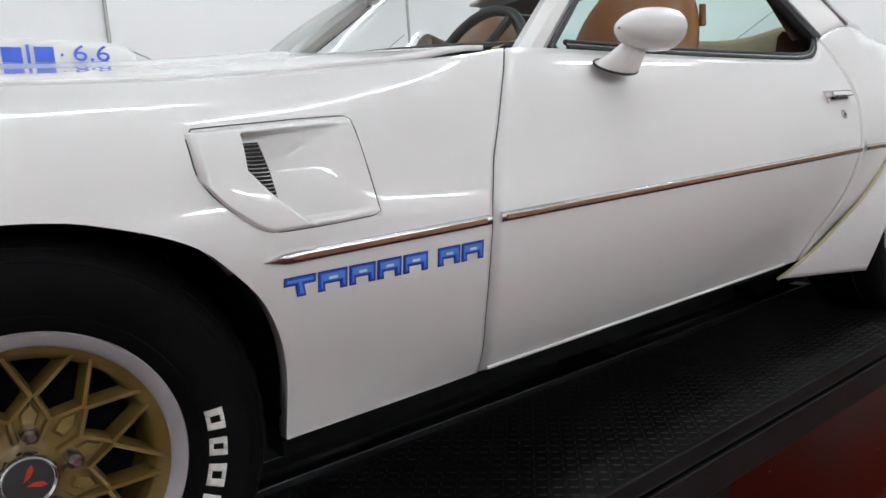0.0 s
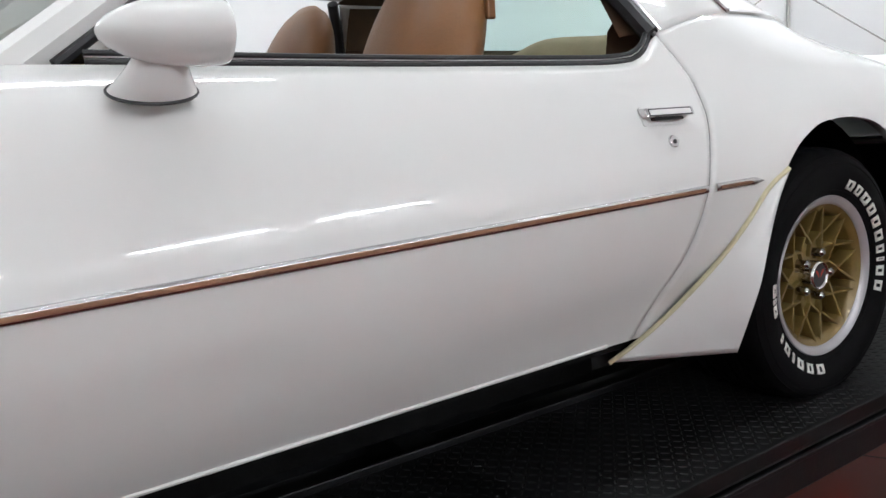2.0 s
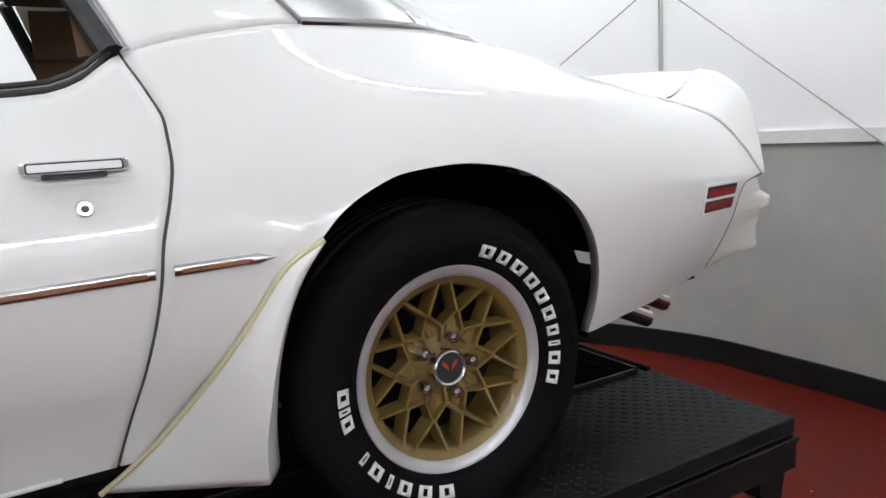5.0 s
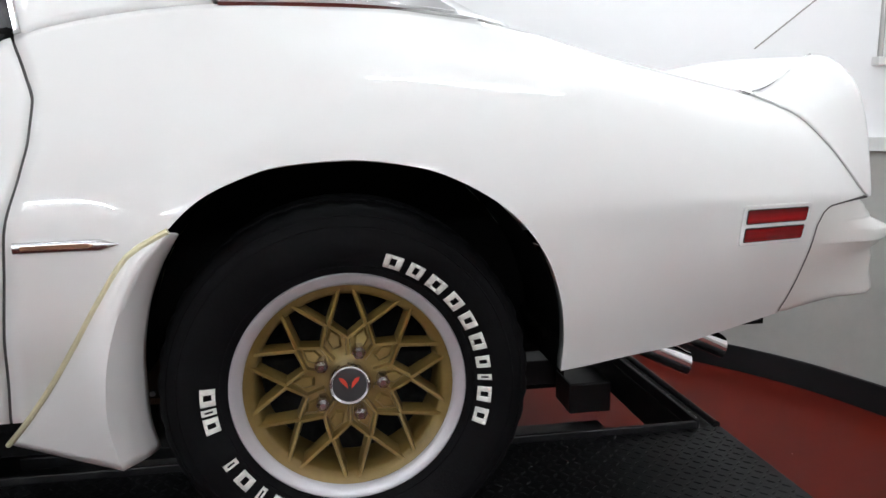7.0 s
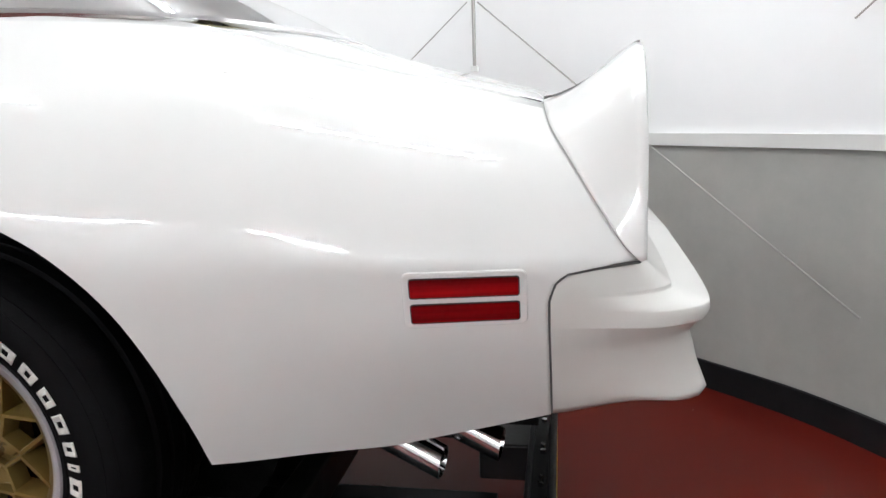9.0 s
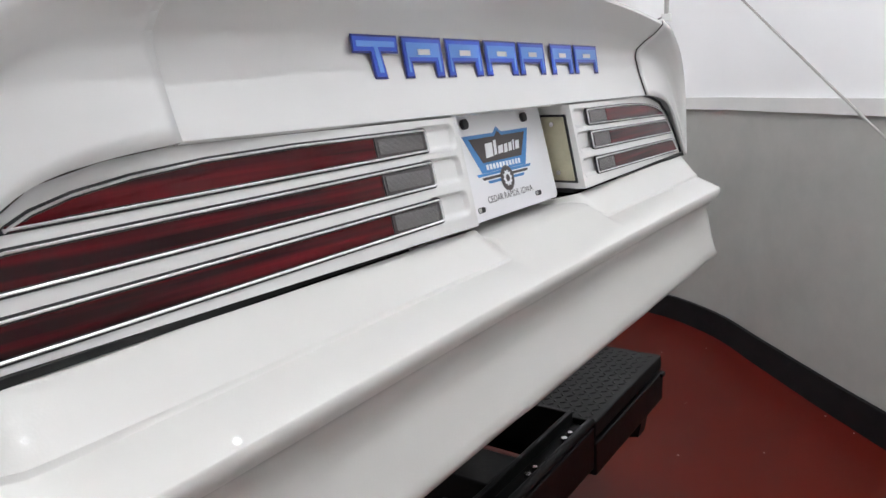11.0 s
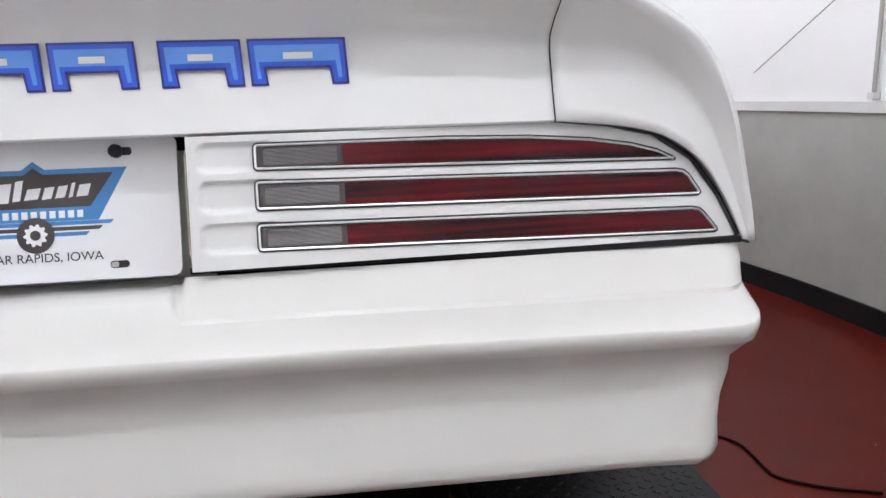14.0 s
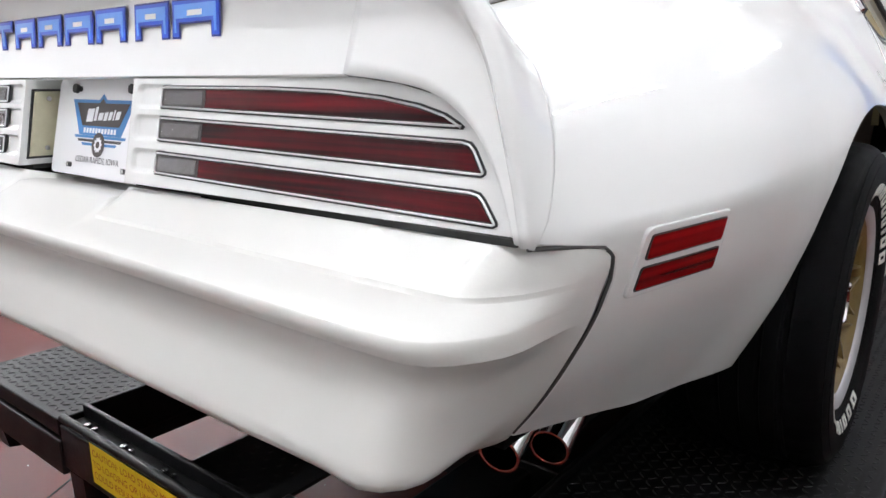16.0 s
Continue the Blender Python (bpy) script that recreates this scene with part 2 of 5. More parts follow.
def sheet(name, rows, material, parent=None, flip=False, skip=None, closed=False, **kw):
    """A surface over a grid of points."""
    rows = np.asarray(rows, float)
    return obj(name, rows.reshape(-1, 3), grid_faces(rows.shape[0], rows.shape[1], flip, closed, skip), material, parent, **kw)


def box_data(x0, x1, y0, y1, z0, z1):
    v = [(x, y, z) for x in (x0, x1) for y in (y0, y1) for z in (z0, z1)]
    f = [(0, 1, 3, 2), (4, 6, 7, 5), (0, 4, 5, 1), (2, 3, 7, 6), (0, 2, 6, 4), (1, 5, 7, 3)]
    return v, f


def box(name, x0, x1, y0, y1, z0, z1, material, parent=None, bevel=0.0, **kw):
    v, f = box_data(x0, x1, y0, y1, z0, z1)
    return obj(name, v, f, material, parent, smooth=False, bevel=bevel, **kw)


def tube_data(path, radius, n=10, caps=True):
    p = np.asarray(path, float)
    r = np.broadcast_to(np.asarray(radius, float), (len(p),))
    t = np.gradient(p, axis=0)
    t /= np.linalg.norm(t, axis=1)[:, None]
    e1 = np.cross(t[0], (0, 0, 1.0) if abs(t[0][2]) < 0.9 else (1.0, 0, 0))
    v = []
    a = np.linspace(0, 2 * math.pi, n, endpoint=False)
    for q, d, rad in zip(p, t, r):
        e1 = e1 - d * (e1 @ d)
        e1 /= np.linalg.norm(e1)
        e2 = np.cross(e1, d)
        v += [q + rad * (math.cos(b) * e1 + math.sin(b) * e2) for b in a]
    f = grid_faces(len(p), n, True, True)
    if caps:
        f += [tuple(range(n)), tuple(range(len(p) * n - 1, (len(p) - 1) * n - 1, -1))]
    return v, f


def tube(name, path, radius, material, parent=None, n=10, **kw):
    v, f = tube_data(path, radius, n)
    return obj(name, v, f, material, parent, **kw)


def join(*parts):
    V, F = [], []
    for v, f in parts:
        o = len(V)
        V += list(v)
        F += [tuple(i + o for i in g) for g in f]
    return V, F


def prism(poly, y0, y1):
    """An outline in x and z, pushed from y0 to y1."""
    n = len(poly)
    v = [(x, y0, z) for x, z in poly] + [(x, y1, z) for x, z in poly]
    f = [tuple(range(n)), tuple(range(2 * n - 1, n - 1, -1))] + [(i, i + n, (i + 1) % n + n, (i + 1) % n) for i in range(n)]
    return v, f


def lathe_data(profile, n=64):
    """A profile of (r, y) turned about the y axis."""
    v = []
    for r, y in profile:
        v += [(r * math.cos(a), y, r * math.sin(a)) for a in np.linspace(0, 2 * math.pi, n, endpoint=False)]
    return v, grid_faces(len(profile), n, False, True)


# ---------------------------------------------------------------- the room
def curve(points, n):
    """A smooth plan line through a few corners."""
    q = np.array(points, float)
    d = np.r_[0, np.cumsum(np.linalg.norm(np.diff(q, axis=0), axis=1))]
    t = np.linspace(0, d[-1], n)
    return [(float(a), float(b)) for a, b in zip(pchip(d, q[:, 0], t), pchip(d, q[:, 1], t))]


WALL_LINE = [(2.1, -6.6)] + curve([(2.26, -1.8), (2.35, -1.0), (2.41, -.3), (2.40, .3), (2.28, .78), (2.02, 1.25), (1.6, 1.72), (1.3, 2.04), (.98, 2.40), (.70, 2.71), (.35, 2.93), (-.16, 3.05), (-1.0, 3.1), (-1.9, 3.07), (-2.8, 2.96)], 110) + [(-5.6, 2.55), (-5.6, -6.6)]
room_floor = box("floor", -5.9, 2.7, -6.9, 3.4, FLOOR_Z - 0.1, FLOOR_Z, FLOOR_RED)
tagged(room_floor, "glossy dark red epoxy floor with specks", "floor", kind="structure")
room_ceiling = box("ceiling", -5.9, 2.7, -6.9, 3.4, CEIL_Z, CEIL_Z + 0.1, CEIL)
tagged(room_ceiling, "plain white ceiling over the showroom", "ceiling", kind="structure")
BASE_H, LEDGE_Z0, LEDGE_Z1 = 0.13, 0.659, 0.718


def wall_strip(z0, z1, out0, out1):
    """A band along the wall line, between two offsets into the room."""
    pts = np.array(WALL_LINE + [WALL_LINE[0]], float)
    c = np.array([-1.7, -0.9])

    def moved(d):
        n = len(pts) - 1
        res = []
        for i in range(n):
            a, b, e = pts[i - 1] if i else pts[n - 1], pts[i], pts[(i + 1) % n]
            n1 = np.array([-(b - a)[1], (b - a)[0]])
            n2 = np.array([-(e - b)[1], (e - b)[0]])
            n1, n2 = n1 / np.linalg.norm(n1), n2 / np.linalg.norm(n2)
            m_ = n1 + n2
            m_ /= np.linalg.norm(m_)
            res.append(b + m_ * d / max(0.4, m_ @ n1))
        return res

    A, B = moved(out0), moved(out1)
    n = len(A)
    v = [(*p, z0) for p in A] + [(*p, z1) for p in A] + [(*p, z1) for p in B] + [(*p, z0) for p in B]
    f = []
    for i in range(n):
        k = (i + 1) % n
        for a, b in ((0, 1), (1, 2), (2, 3), (3, 0)):
            f.append((a * n + i, b * n + i, b * n + k, a * n + k))
    return v, f


for nm, z0, z1, o0, o1, m_, lab, cat in (
        ("wall_upper", LEDGE_Z1, CEIL_Z, -0.12, 0.0, WALL_WHITE, "smooth white painted upper wall", "wall"),
        ("wall_lower", FLOOR_Z, LEDGE_Z0, -0.12, -0.004, WALL_GREY, "scuffed grey painted lower wall", "wall"),
        ("trim", LEDGE_Z0, LEDGE_Z1, -0.12, 0.022, WALL_TRIM, "white ledge between the wall colours", "trim"),
        ("baseboard", FLOOR_Z, FLOOR_Z + BASE_H, -0.004, 0.014, BASE_BLACK, "wide black baseboard along the wall", "baseboard")):
    v, f = wall_strip(z0, z1, o0, o1)
    tagged(obj(nm, v, f, m_, sharp=30), lab, cat, kind="structure")

# unseen wall, added all white to bounce fill light onto the lower body
tagged(box("wall_south", -5.59, 2.08, -6.58, -6.54, FLOOR_Z, CEIL_Z, WALL_WHITE), "plain white unseen wall added to bounce light onto the car", "wall", kind="structure")
# ceiling tubes: place, turn about the vertical, radius
TUBES = [(-4.6, -6.15, 0, .038), (-2.5, -6.15, 0, .038), (-.4, -6.15, 0, .038), (1.35, -6.15, 0, .038),
         (-3.6, -1.1, 0, .014), (-1.4, -1.1, 0, .014), (.8, -1.1, 0, .014),
         (-2.4, .5, 0, .012), (.2, .5, 0, .012),
         (-3.4, 1.9, 0, .011), (-1.2, 1.9, 0, .0055), (.6, 1.6, 90, .005), (1.95, .2, 90, .019)]
for lx, ly, ang, rad in TUBES:
    lamp = thing("ceiling_light", "long white tube light fixed to ceiling", "lamp", (lx, ly, CEIL_Z), "tube lights on the ceiling")
    lamp.rotation_euler[2] = radians(ang)
    box("housing", -0.62, 0.62, -0.06, 0.06, -0.045, -0.002, CEIL, lamp)
    v, f = tube_data([(-0.6, 0, -0.095), (0, 0, -0.095), (0.6, 0, -0.095)], rad, 10)
    obj("tube", v, f, LAMP, lamp)

# ---------------------------------------------------------------- body shape
# stations along the car: heights and half widths from the sill up to the top edge of the side
SECT = [
    (-3.72, (.30, .38, .45, .52, .58, .63, .67, .70), (.58, .64, .68, .70, .69, .67, .63, .58)),
    (-3.20, (.25, .36, .46, .54, .60, .68, .76, .80), (.74, .80, .85, .875, .875, .85, .77, .66)),
    (-2.75, (.24, .36, .46, .54, .60, .69, .775, .835), (.75, .82, .872, .897, .903, .885, .825, .69)),
    (-2.35, (.24, .36, .45, .53, .59, .70, .79, .850), (.762, .825, .875, .905, .915, .893, .842, .715)),
    (-1.95, (.25, .33, .41, .51, .59, .70, .83, .897), (.775, .835, .880, .920, .930, .902, .850, .80)),
    (-1.30, (.255, .34, .43, .53, .60, .72, .84, .90), (.775, .835, .885, .922, .931, .905, .852, .805)),
    (-0.55, (.268, .36, .463, .557, .625, .73, .85, .946), (.783, .83, .89, .92, .931, .91, .855, .80)),
    (-0.20, (.27, .36, .46, .56, .64, .75, .88, 1.0), (.785, .83, .89, .925, .933, .910, .838, .752)),
    (0.10, (.28, .36, .46, .56, .64, .715, .865, 1.0), (.79, .83, .885, .915, .92, .912, .848, .69)),
    (0.40, (.305, .38, .47, .56, .643, .695, .858, .985), (.811, .842, .875, .897, .906, .899, .818, .585)),
    (0.60, (.316, .38, .47, .56, .645, .685, .85, .936), (.772, .808, .851, .882, .893, .886, .785, .580)),
    (0.80, (.342, .40, .475, .56, .641, .672, .82, .888), (.738, .774, .820, .858, .870, .863, .765, .585)),
    (0.95, (.374, .42, .477, .56, .637, .664, .797, .848), (.717, .750, .784, .822, .839, .831, .742, .587)),
    (1.09, (.385, .43, .48, .56, .630, .66, .70, .74), (.70, .733, .763, .800, .808, .802, .792, .784)),
]
SX = [s_[0] for s_ in SECT]
SZ = np.array([s_[1] for s_ in SECT])
SW = np.array([s_[2] for s_ in SECT])
XT = np.linspace(-3.72, 1.08, 481)
ZT, WT = pchip(SX, SZ, XT), pchip(SX, SW, XT)
ZG = np.linspace(0.2, 1.06, 173)
# above the last height the side leans on at its last slope
WG = np.array([pchip(ZT[i], WT[i], ZG) + (WT[i, -1] - WT[i, -2]) / (ZT[i, -1] - ZT[i, -2]) * np.maximum(0, ZG - ZT[i, -1]) for i in range(len(XT))])


def crease_z(x):
    return float(np.interp(x, (.4, .6, .8, .95, 1.09), (.640, .645, .641, .637, .630)))


def crease(x, z):
    """Crisp feature line along the rear quarter behind the wheel."""
    k = float(np.clip((x - .42) / .34, 0, 1) * np.clip((1.02 - x) / .1, 0, 1))
    return k * k * (3 - 2 * k) * .0042 * math.exp(-abs(z - crease_z(x)) / .022)


def flare(x, z):
    """Swelling of the body round the rear wheel opening."""
    r = math.hypot((x - .013) / .408, (z - .335) / .402)
    spread = .25 - .10 * float(np.clip((-.05 - x) / .3, 0, 1))
    return (.015 - .008 * float(np.clip((x - .05) / .3, 0, 1))) * math.exp(-((r - 1) / spread) ** 2) * float(np.clip((z - .28) / .15, 0, 1))


def right_shift(x, s):
    """The right flank sits a little further forward than the left one."""
    return float(np.interp(x, (.8, .95, 1.06), (.03, .012, 0))) if s > 0 else 0.0


def width(x, z):
    """Half width of the body side at a place along the car and a height."""
    a = np.clip((x + 3.72) / 0.01, 0, 479.999)
    b = np.clip((z - 0.2) / 0.005, 0, 171.999)
    i, j = int(a), int(b)
    p, q = a - i, b - j
    return (WG[i, j] * (1 - p) + WG[i + 1, j] * p) * (1 - q) + (WG[i, j + 1] * (1 - p) + WG[i + 1, j + 1] * p) * q + crease(x, z) + flare(x, z)


SEAM1 = ((.25, .409, .517, .592, .663, .744, .831, .894), (-1.939, -1.996, -2.015, -2.013, -1.993, -1.952, -1.90, -1.849))
SEAM2 = ((.272, .358, .463, .557, .602, .645, .73, .782, .837, .883, .944), (-.606, -.582, -.552, -.529, -.521, -.515, -.491, -.481, -.480, -.495, -.523))
REAR_END = ((.37, .584, .612, .624, .630, .634, .65, .69, .732, .775, .797, .818, .850), (.950, .948, .957, .975, 1.017, 1.071, 1.055, 1.027, 1.001, .975, .961, .949, .938))
ARCH_R = ((-.392, .27), (-.391, .31), (-.385, .42), (-.345, .54), (-.27, .635), (-.225, .677), (-.18, .702), (-.09, .731), (.02, .738), (.133, .724), (.24, .68), (.325, .612), (.379, .528), (.409, .432), (.420, .36), (.423, .308))
ARCH_F = ((-3.13, .234), (-3.105, .364), (-3.046, .511), (-2.96, .606), (-2.872, .645), (-2.746, .662), (-2.68, .657), (-2.62, .643), (-2.526, .606), (-2.474, .559), (-2.434, .511), (-2.401, .441), (-2.379, .364), (-2.368, .288), (-2.362, .236))
ARCH_R, ARCH_F = [[(float(x), float(z)) for x, z in zip(np.maximum.accumulate(q[:, 0] + np.arange(64) * 1e-5), q[:, 1])] for q in (spline([(x, z, 0) for x, z in arc], 64) for arc in (ARCH_R, ARCH_F))]
SILL = ((-3.72, .30), (-3.2, .25), (-2.36, .236), (-1.94, .25), (-.6, .268), (-.30, .27), (.30, .27), (.423, .308), (.70, .325), (.90, .364), (.950, .375), (1.1, .385))
TOP = ((-3.72, .70), (-3.2, .80), (-2.75, .835), (-2.486, .842), (-2.283, .853), (-2.065, .872), (-1.93, .893), (-1.85, .894), (-1.49, .889), (-1.04, .882), (-.75, .880), (-.66, .886), (-.60, .906), (-.555, .932), (-.525, .946), (-.36, .990), (-.2, 1.012), (.065, 1.020), (.30, 1.012), (.374, .997), (.587, .936), (.777, .890), (.938, .850), (1.1, .80))


def hat(u, a, m_, b):
    if u <= a or u >= b:
        return 0.0
    t = (u - a) / (m_ - a) if u < m_ else (b - u) / (b - m_)
    return t * t * (3 - 2 * t)


def along(u, z):
    """Place along the car of the station line u at a height: the lines bend with the panel seams."""
    x = u
    h1, h2 = hat(u, -2.36, -1.95, -1.3), hat(u, -1.1, -.52, -.39)
    if h1:
        x += h1 * (float(pchip(*SEAM1, z)[0]) + 1.95)
    if h2:
        x += h2 * (float(pchip(*SEAM2, z)[0]) + .52)
    if u > .6:
        e = float(np.interp(z, *REAR_END))
        x = .6 + (u - .6) * (e - .6) / .34
    return x


def low(u):
    if ARCH_R[0][0] < u < ARCH_R[-1][0]:
        return float(np.interp(u, *zip(*ARCH_R)))
    if ARCH_F[0][0] < u < ARCH_F[-1][0]:
        return float(np.interp(u, *zip(*ARCH_F)))
    return float(np.interp(u, *zip(*SILL)))


def top(u):
    return float(pchip(*zip(*TOP), u)[0])


def stations(a, b, step):
    us = list(np.arange(a, b, step)) + [b]
    for arch in (ARCH_R, ARCH_F):
        pts = np.array(arch)
        for i in range(len(pts) - 1):
            for t in (0.002, .5):
                us.append(float(pts[i, 0] + (pts[i + 1, 0] - pts[i, 0]) * t))
        us += [pts[0, 0] - .001, pts[-1, 0] - .001, pts[-1, 0] + .001]
    us = sorted(u for u in set(np.round(us, 4)) if a <= u <= b)
    out = [us[0]]
    for u in us[1:]:
        if u - out[-1] > .0009:
            out.append(u)
    return out


def side_panel(name, a, b, s, parent, label, step=.03, nv=44, hole=None, inset=0.0, material=None, solid=.009, flange=True):
    us = stations(a, b, step)
    cols = []
    for u in us:
        z0, z1 = low(u), top(u) - (.0 if not inset else .01)
        arch = flange and (ARCH_R[0][0] < u < ARCH_R[-1][0] or ARCH_F[0][0] < u < ARCH_F[-1][0])
        col = []
        zm = max(crease_z(u), .745 - .105 * float(np.clip((u - .3) / .4, 0, 1))) if a > -.53 else z0 + .45 * (z1 - z0)
        for z in list(np.linspace(z0, zm, nv // 2))[:-1] + list(np.linspace(zm, z1, nv - nv // 2 + 1)):
            x = along(u, z)
            w = width(x, z) - inset
            col.append((x - right_shift(x, s), s * w, z))
        col.insert(0, (col[0][0], s * (abs(col[0][1]) - .028), col[0][2] + (.004 if arch else .0)))
        cols.append(col)
    rows = np.array(cols)
    skip = None
    if hole is not None:
        skip = [[hole(*(rows[i, j] + rows[i + 1, j] + rows[i, j + 1] + rows[i + 1, j + 1])[[0, 2]] / 4) for j in range(rows.shape[1] - 1)] for i in range(rows.shape[0] - 1)]
    return sheet(name, rows, material or PAINT, parent, flip=s < 0, skip=skip, label=label, solid=solid, sharp=32)


car = thing("car", "white two-door coupe with gold wheels on a black display stand", "car")

VENT = [(-2.507, .757), (-2.250, .771), (-2.236, .618), (-2.412, .611), (-2.505, .692)]


def in_vent(x, z):
    inside = False
    c = (-2.375, .69)
    P = [(c[0] + (px - c[0]) * .955, c[1] + (pz - c[1]) * .95) for px, pz in VENT]
    for i in range(len(P)):
        (x1, z1), (x2, z2) = P[i - 1], P[i]
        if (z1 > z) != (z2 > z) and x < (x2 - x1) * (z - z1) / (z2 - z1) + x1:
            inside = not inside
    return inside


SIDES = {}
for s, nm in ((-1, "left"), (1, "right")):
    fender = side_panel("front_fender", -3.70, -1.9527, s, car, "white front fender", step=.011, nv=88, hole=in_vent)
    door = side_panel("door", -1.9473, -.5229, s, car, "white long coupe door", step=.03)
    quarter = side_panel("rear_quarter_panel", -.5171, .94, s, car, "white flared rear quarter panel", step=.022)
    SIDES[s] = (fender, door, quarter)
    for a, b in ((-2.02, -1.88), (-.60, -.45)):
        side_panel("door_jamb", a, b, s, car, "dark door gap", inset=.0035, material=JAMB, solid=0, flange=False, step=.012, nv=60)


def P3(s, x, w, z):
    return (x, s * w, z)


# spoiler ends and the middle of the spoiler
A_CURVE = [(x, float(width(x, z)) - .0005, z) for x, z in ((.938, .850), (.943, .835), (.949, .818), (.961, .797), (.975, .775), (1.001, .732), (1.027, .69), (1.055, .65), (1.071, .636))]
B_CURVE = [(1.087, .577, .938), (1.086, .640, .931), (1.084, .690, .911), (1.081, .733, .880), (1.079, .762, .838), (1.078, .780, .790), (1.076, .795, .725), (1.074, .806, .675), (1.073, .812, .638)]
C_CURVE = [(1.055, .577, .785), (1.056, .64, .779), (1.057, .695, .768), (1.060, .745, .738), (1.065, .778, .692), (1.072, .801, .640)]
NS = 26
A_, B_, C_ = spline(A_CURVE, NS), spline(B_CURVE, NS), spline(C_CURVE, NS)
PROF = [(.938, .851), (.957, .855), (.988, .867), (1.037, .899), (1.070, .925), (1.083, .933), (1.087, .934), (1.088, .928), (1.073, .912), (1.050, .897), (1.033, .882), (1.030, .866), (1.038, .836), (1.048, .806), (1.055, .787), (1.052, .784), (1.018, .786)]
for s in (-1, 1):
    rows = []
    for i in range(NS):
        row = []
        fade = 1 - i / (NS - 1)
        lo = .95 - .10 * min(1, i / 7)
        hi = .06 + .10 * min(1, i / 7)
        for t in np.linspace(0, lo, 14):
            p = A_[i] * (1 - t) + B_[i] * t
            sag = float(np.interp(.938 + .149 * t, *zip(*PROF[:7]))) - (.851 + .083 * t)
            row.append((p[0], p[1], p[2] + sag * fade ** 1.5))
        e0, e1 = np.array(row[-1]), B_[i] * (1 - hi) + C_[i] * hi
        for t in (.25, .5, .75):
            row.append(tuple(e0 * (1 - t) ** 2 + B_[i] * 2 * t * (1 - t) + e1 * t * t))
        for t in np.linspace(hi, 1, 10):
            p = B_[i] * (1 - t) + C_[i] * t
            sag = float(np.interp(.934 - .147 * t, *[q[::-1] for q in zip(*[(z, x) for x, z in PROF[6:15]])])) - (1.087 - .032 * t)
            row.append((p[0] + sag * fade, p[1], p[2]))
        rows.append([(q[0], s * q[1], q[2]) for q in row])
    sheet("spoiler_end", rows, PAINT, car, flip=s > 0, label="white moulded spoiler end cap", solid=.006, sharp=85)

rows = []
for y in np.linspace(-.5760, .5760, 40):
    k = 1 - (y / .5760) ** 2
    rows.append([(x + .006 * k, y, z + k * (.022 * np.clip((1.02 - x) / .07, 0, 1) + .030 * np.clip((x - .942) / .1, 0, 1) * np.clip((z - .86) / .05, 0, 1))) for x, z in PROF])
spoiler = sheet("rear_spoiler", rows, PAINT, car, flip=True, label="white ducktail spoiler across the trunk lid", sharp=50)

SEAM_GREY = mat("seam_grey", (.17, .17, .165), rough=.8)
for s in (-1, 1):
    v, f = tube_data([(x, s * (float(np.interp(x, (.938, 1.087), (A_CURVE[0][1], .577))) + .001), z + .0078) for x, z in spline([(x, z, 0) for x, z in PROF[:7]], 24)[:, :2]], .0019, 6)
    obj("spoiler_seam", v, f, SEAM_GREY, spoiler)
    v, f = tube_data([(x + .0016, s * .5766, z) for x, z in PROF[6:15]], .0011, 6)
    obj("spoiler_seam", v, f, GAP, spoiler)
# trunk lid, rear glass, roof, hood
rows = []
for t in np.linspace(0, 1, 16):
    x = .378 + t * (.936 - .378)
    z, w = top(x), float(width(x, top(x))) - .004
    rows.append([(x + .08 * (1 - t) * (1 - (f * f)), f * w, z + .002 + (.020 + .010 * t) * (1 - f * f)) for f in np.linspace(-1, 1, 25)])
sheet("trunk_lid", rows, PAINT, car, label="white trunk lid", solid=.008, flip=True)


def loft(name, c0, c1, n, bulge, material, label, **kw):
    c0, c1 = np.asarray(c0, float), np.asarray(c1, float)
    rows = []
    for t in np.linspace(0, 1, n):
        rows.append(c0 * (1 - t) + c1 * t + np.array(bulge) * math.sin(math.pi * t))
    return sheet(name, rows, material, car, label=label, **kw)


def cross(pts, n=25):
    """A line from the left side to the right one, from points given for the right half, outside first."""
    half = [(x, y, z) for x, y, z in pts]
    left = [(x, -y, z) for x, y, z in half]
    return spline(left + half[::-1][1:] if half[-1][1] == 0 else left + half[::-1], n)


GL_BASE = [(x, float(width(x, z)) - .004, z + .004) for x, z in ((-.20, 1.012), (.065, 1.020), (.28, 1.014))] + [(.40, .45, 1.012), (.45, .2, 1.016), (.46, 0, 1.018)]
GL_TOP = [(-.38, .575, 1.265), (-.34, .53, 1.280), (-.30, .45, 1.290), (-.26, .3, 1.297), (-.24, .15, 1.302), (-.24, 0, 1.304)]
rear_glass = loft("rear_window", cross(GL_BASE, 41), cross(GL_TOP, 41), 14, (.02, 0, .02), GLASS, "wraparound green-tinted rear window", flip=True)
gb = np.array(cross(GL_BASE, 61))
gt = np.array(cross(GL_TOP, 61))
for nm, seq in (("rear_window_trim", gb), ("rear_window_side_trim", np.linspace(gb[0], gt[0], 9)), ("rear_window_side_trim", np.linspace(gb[-1], gt[-1], 9))):
    v, f = tube_data(seq, .0095, 8)
    obj(nm, v, f, CHROME, car, label="chrome window moulding")
ROOF_F = [(-1.27, .585, 1.262), (-1.30, .5, 1.280), (-1.33, .3, 1.292), (-1.34, 0, 1.298)]
RF, RB = np.array(cross(ROOF_F, 31)), np.array(cross([(-.38, .577, 1.266), (-.34, .5, 1.284), (-.28, .3, 1.302), (-.24, 0, 1.309)], 31))


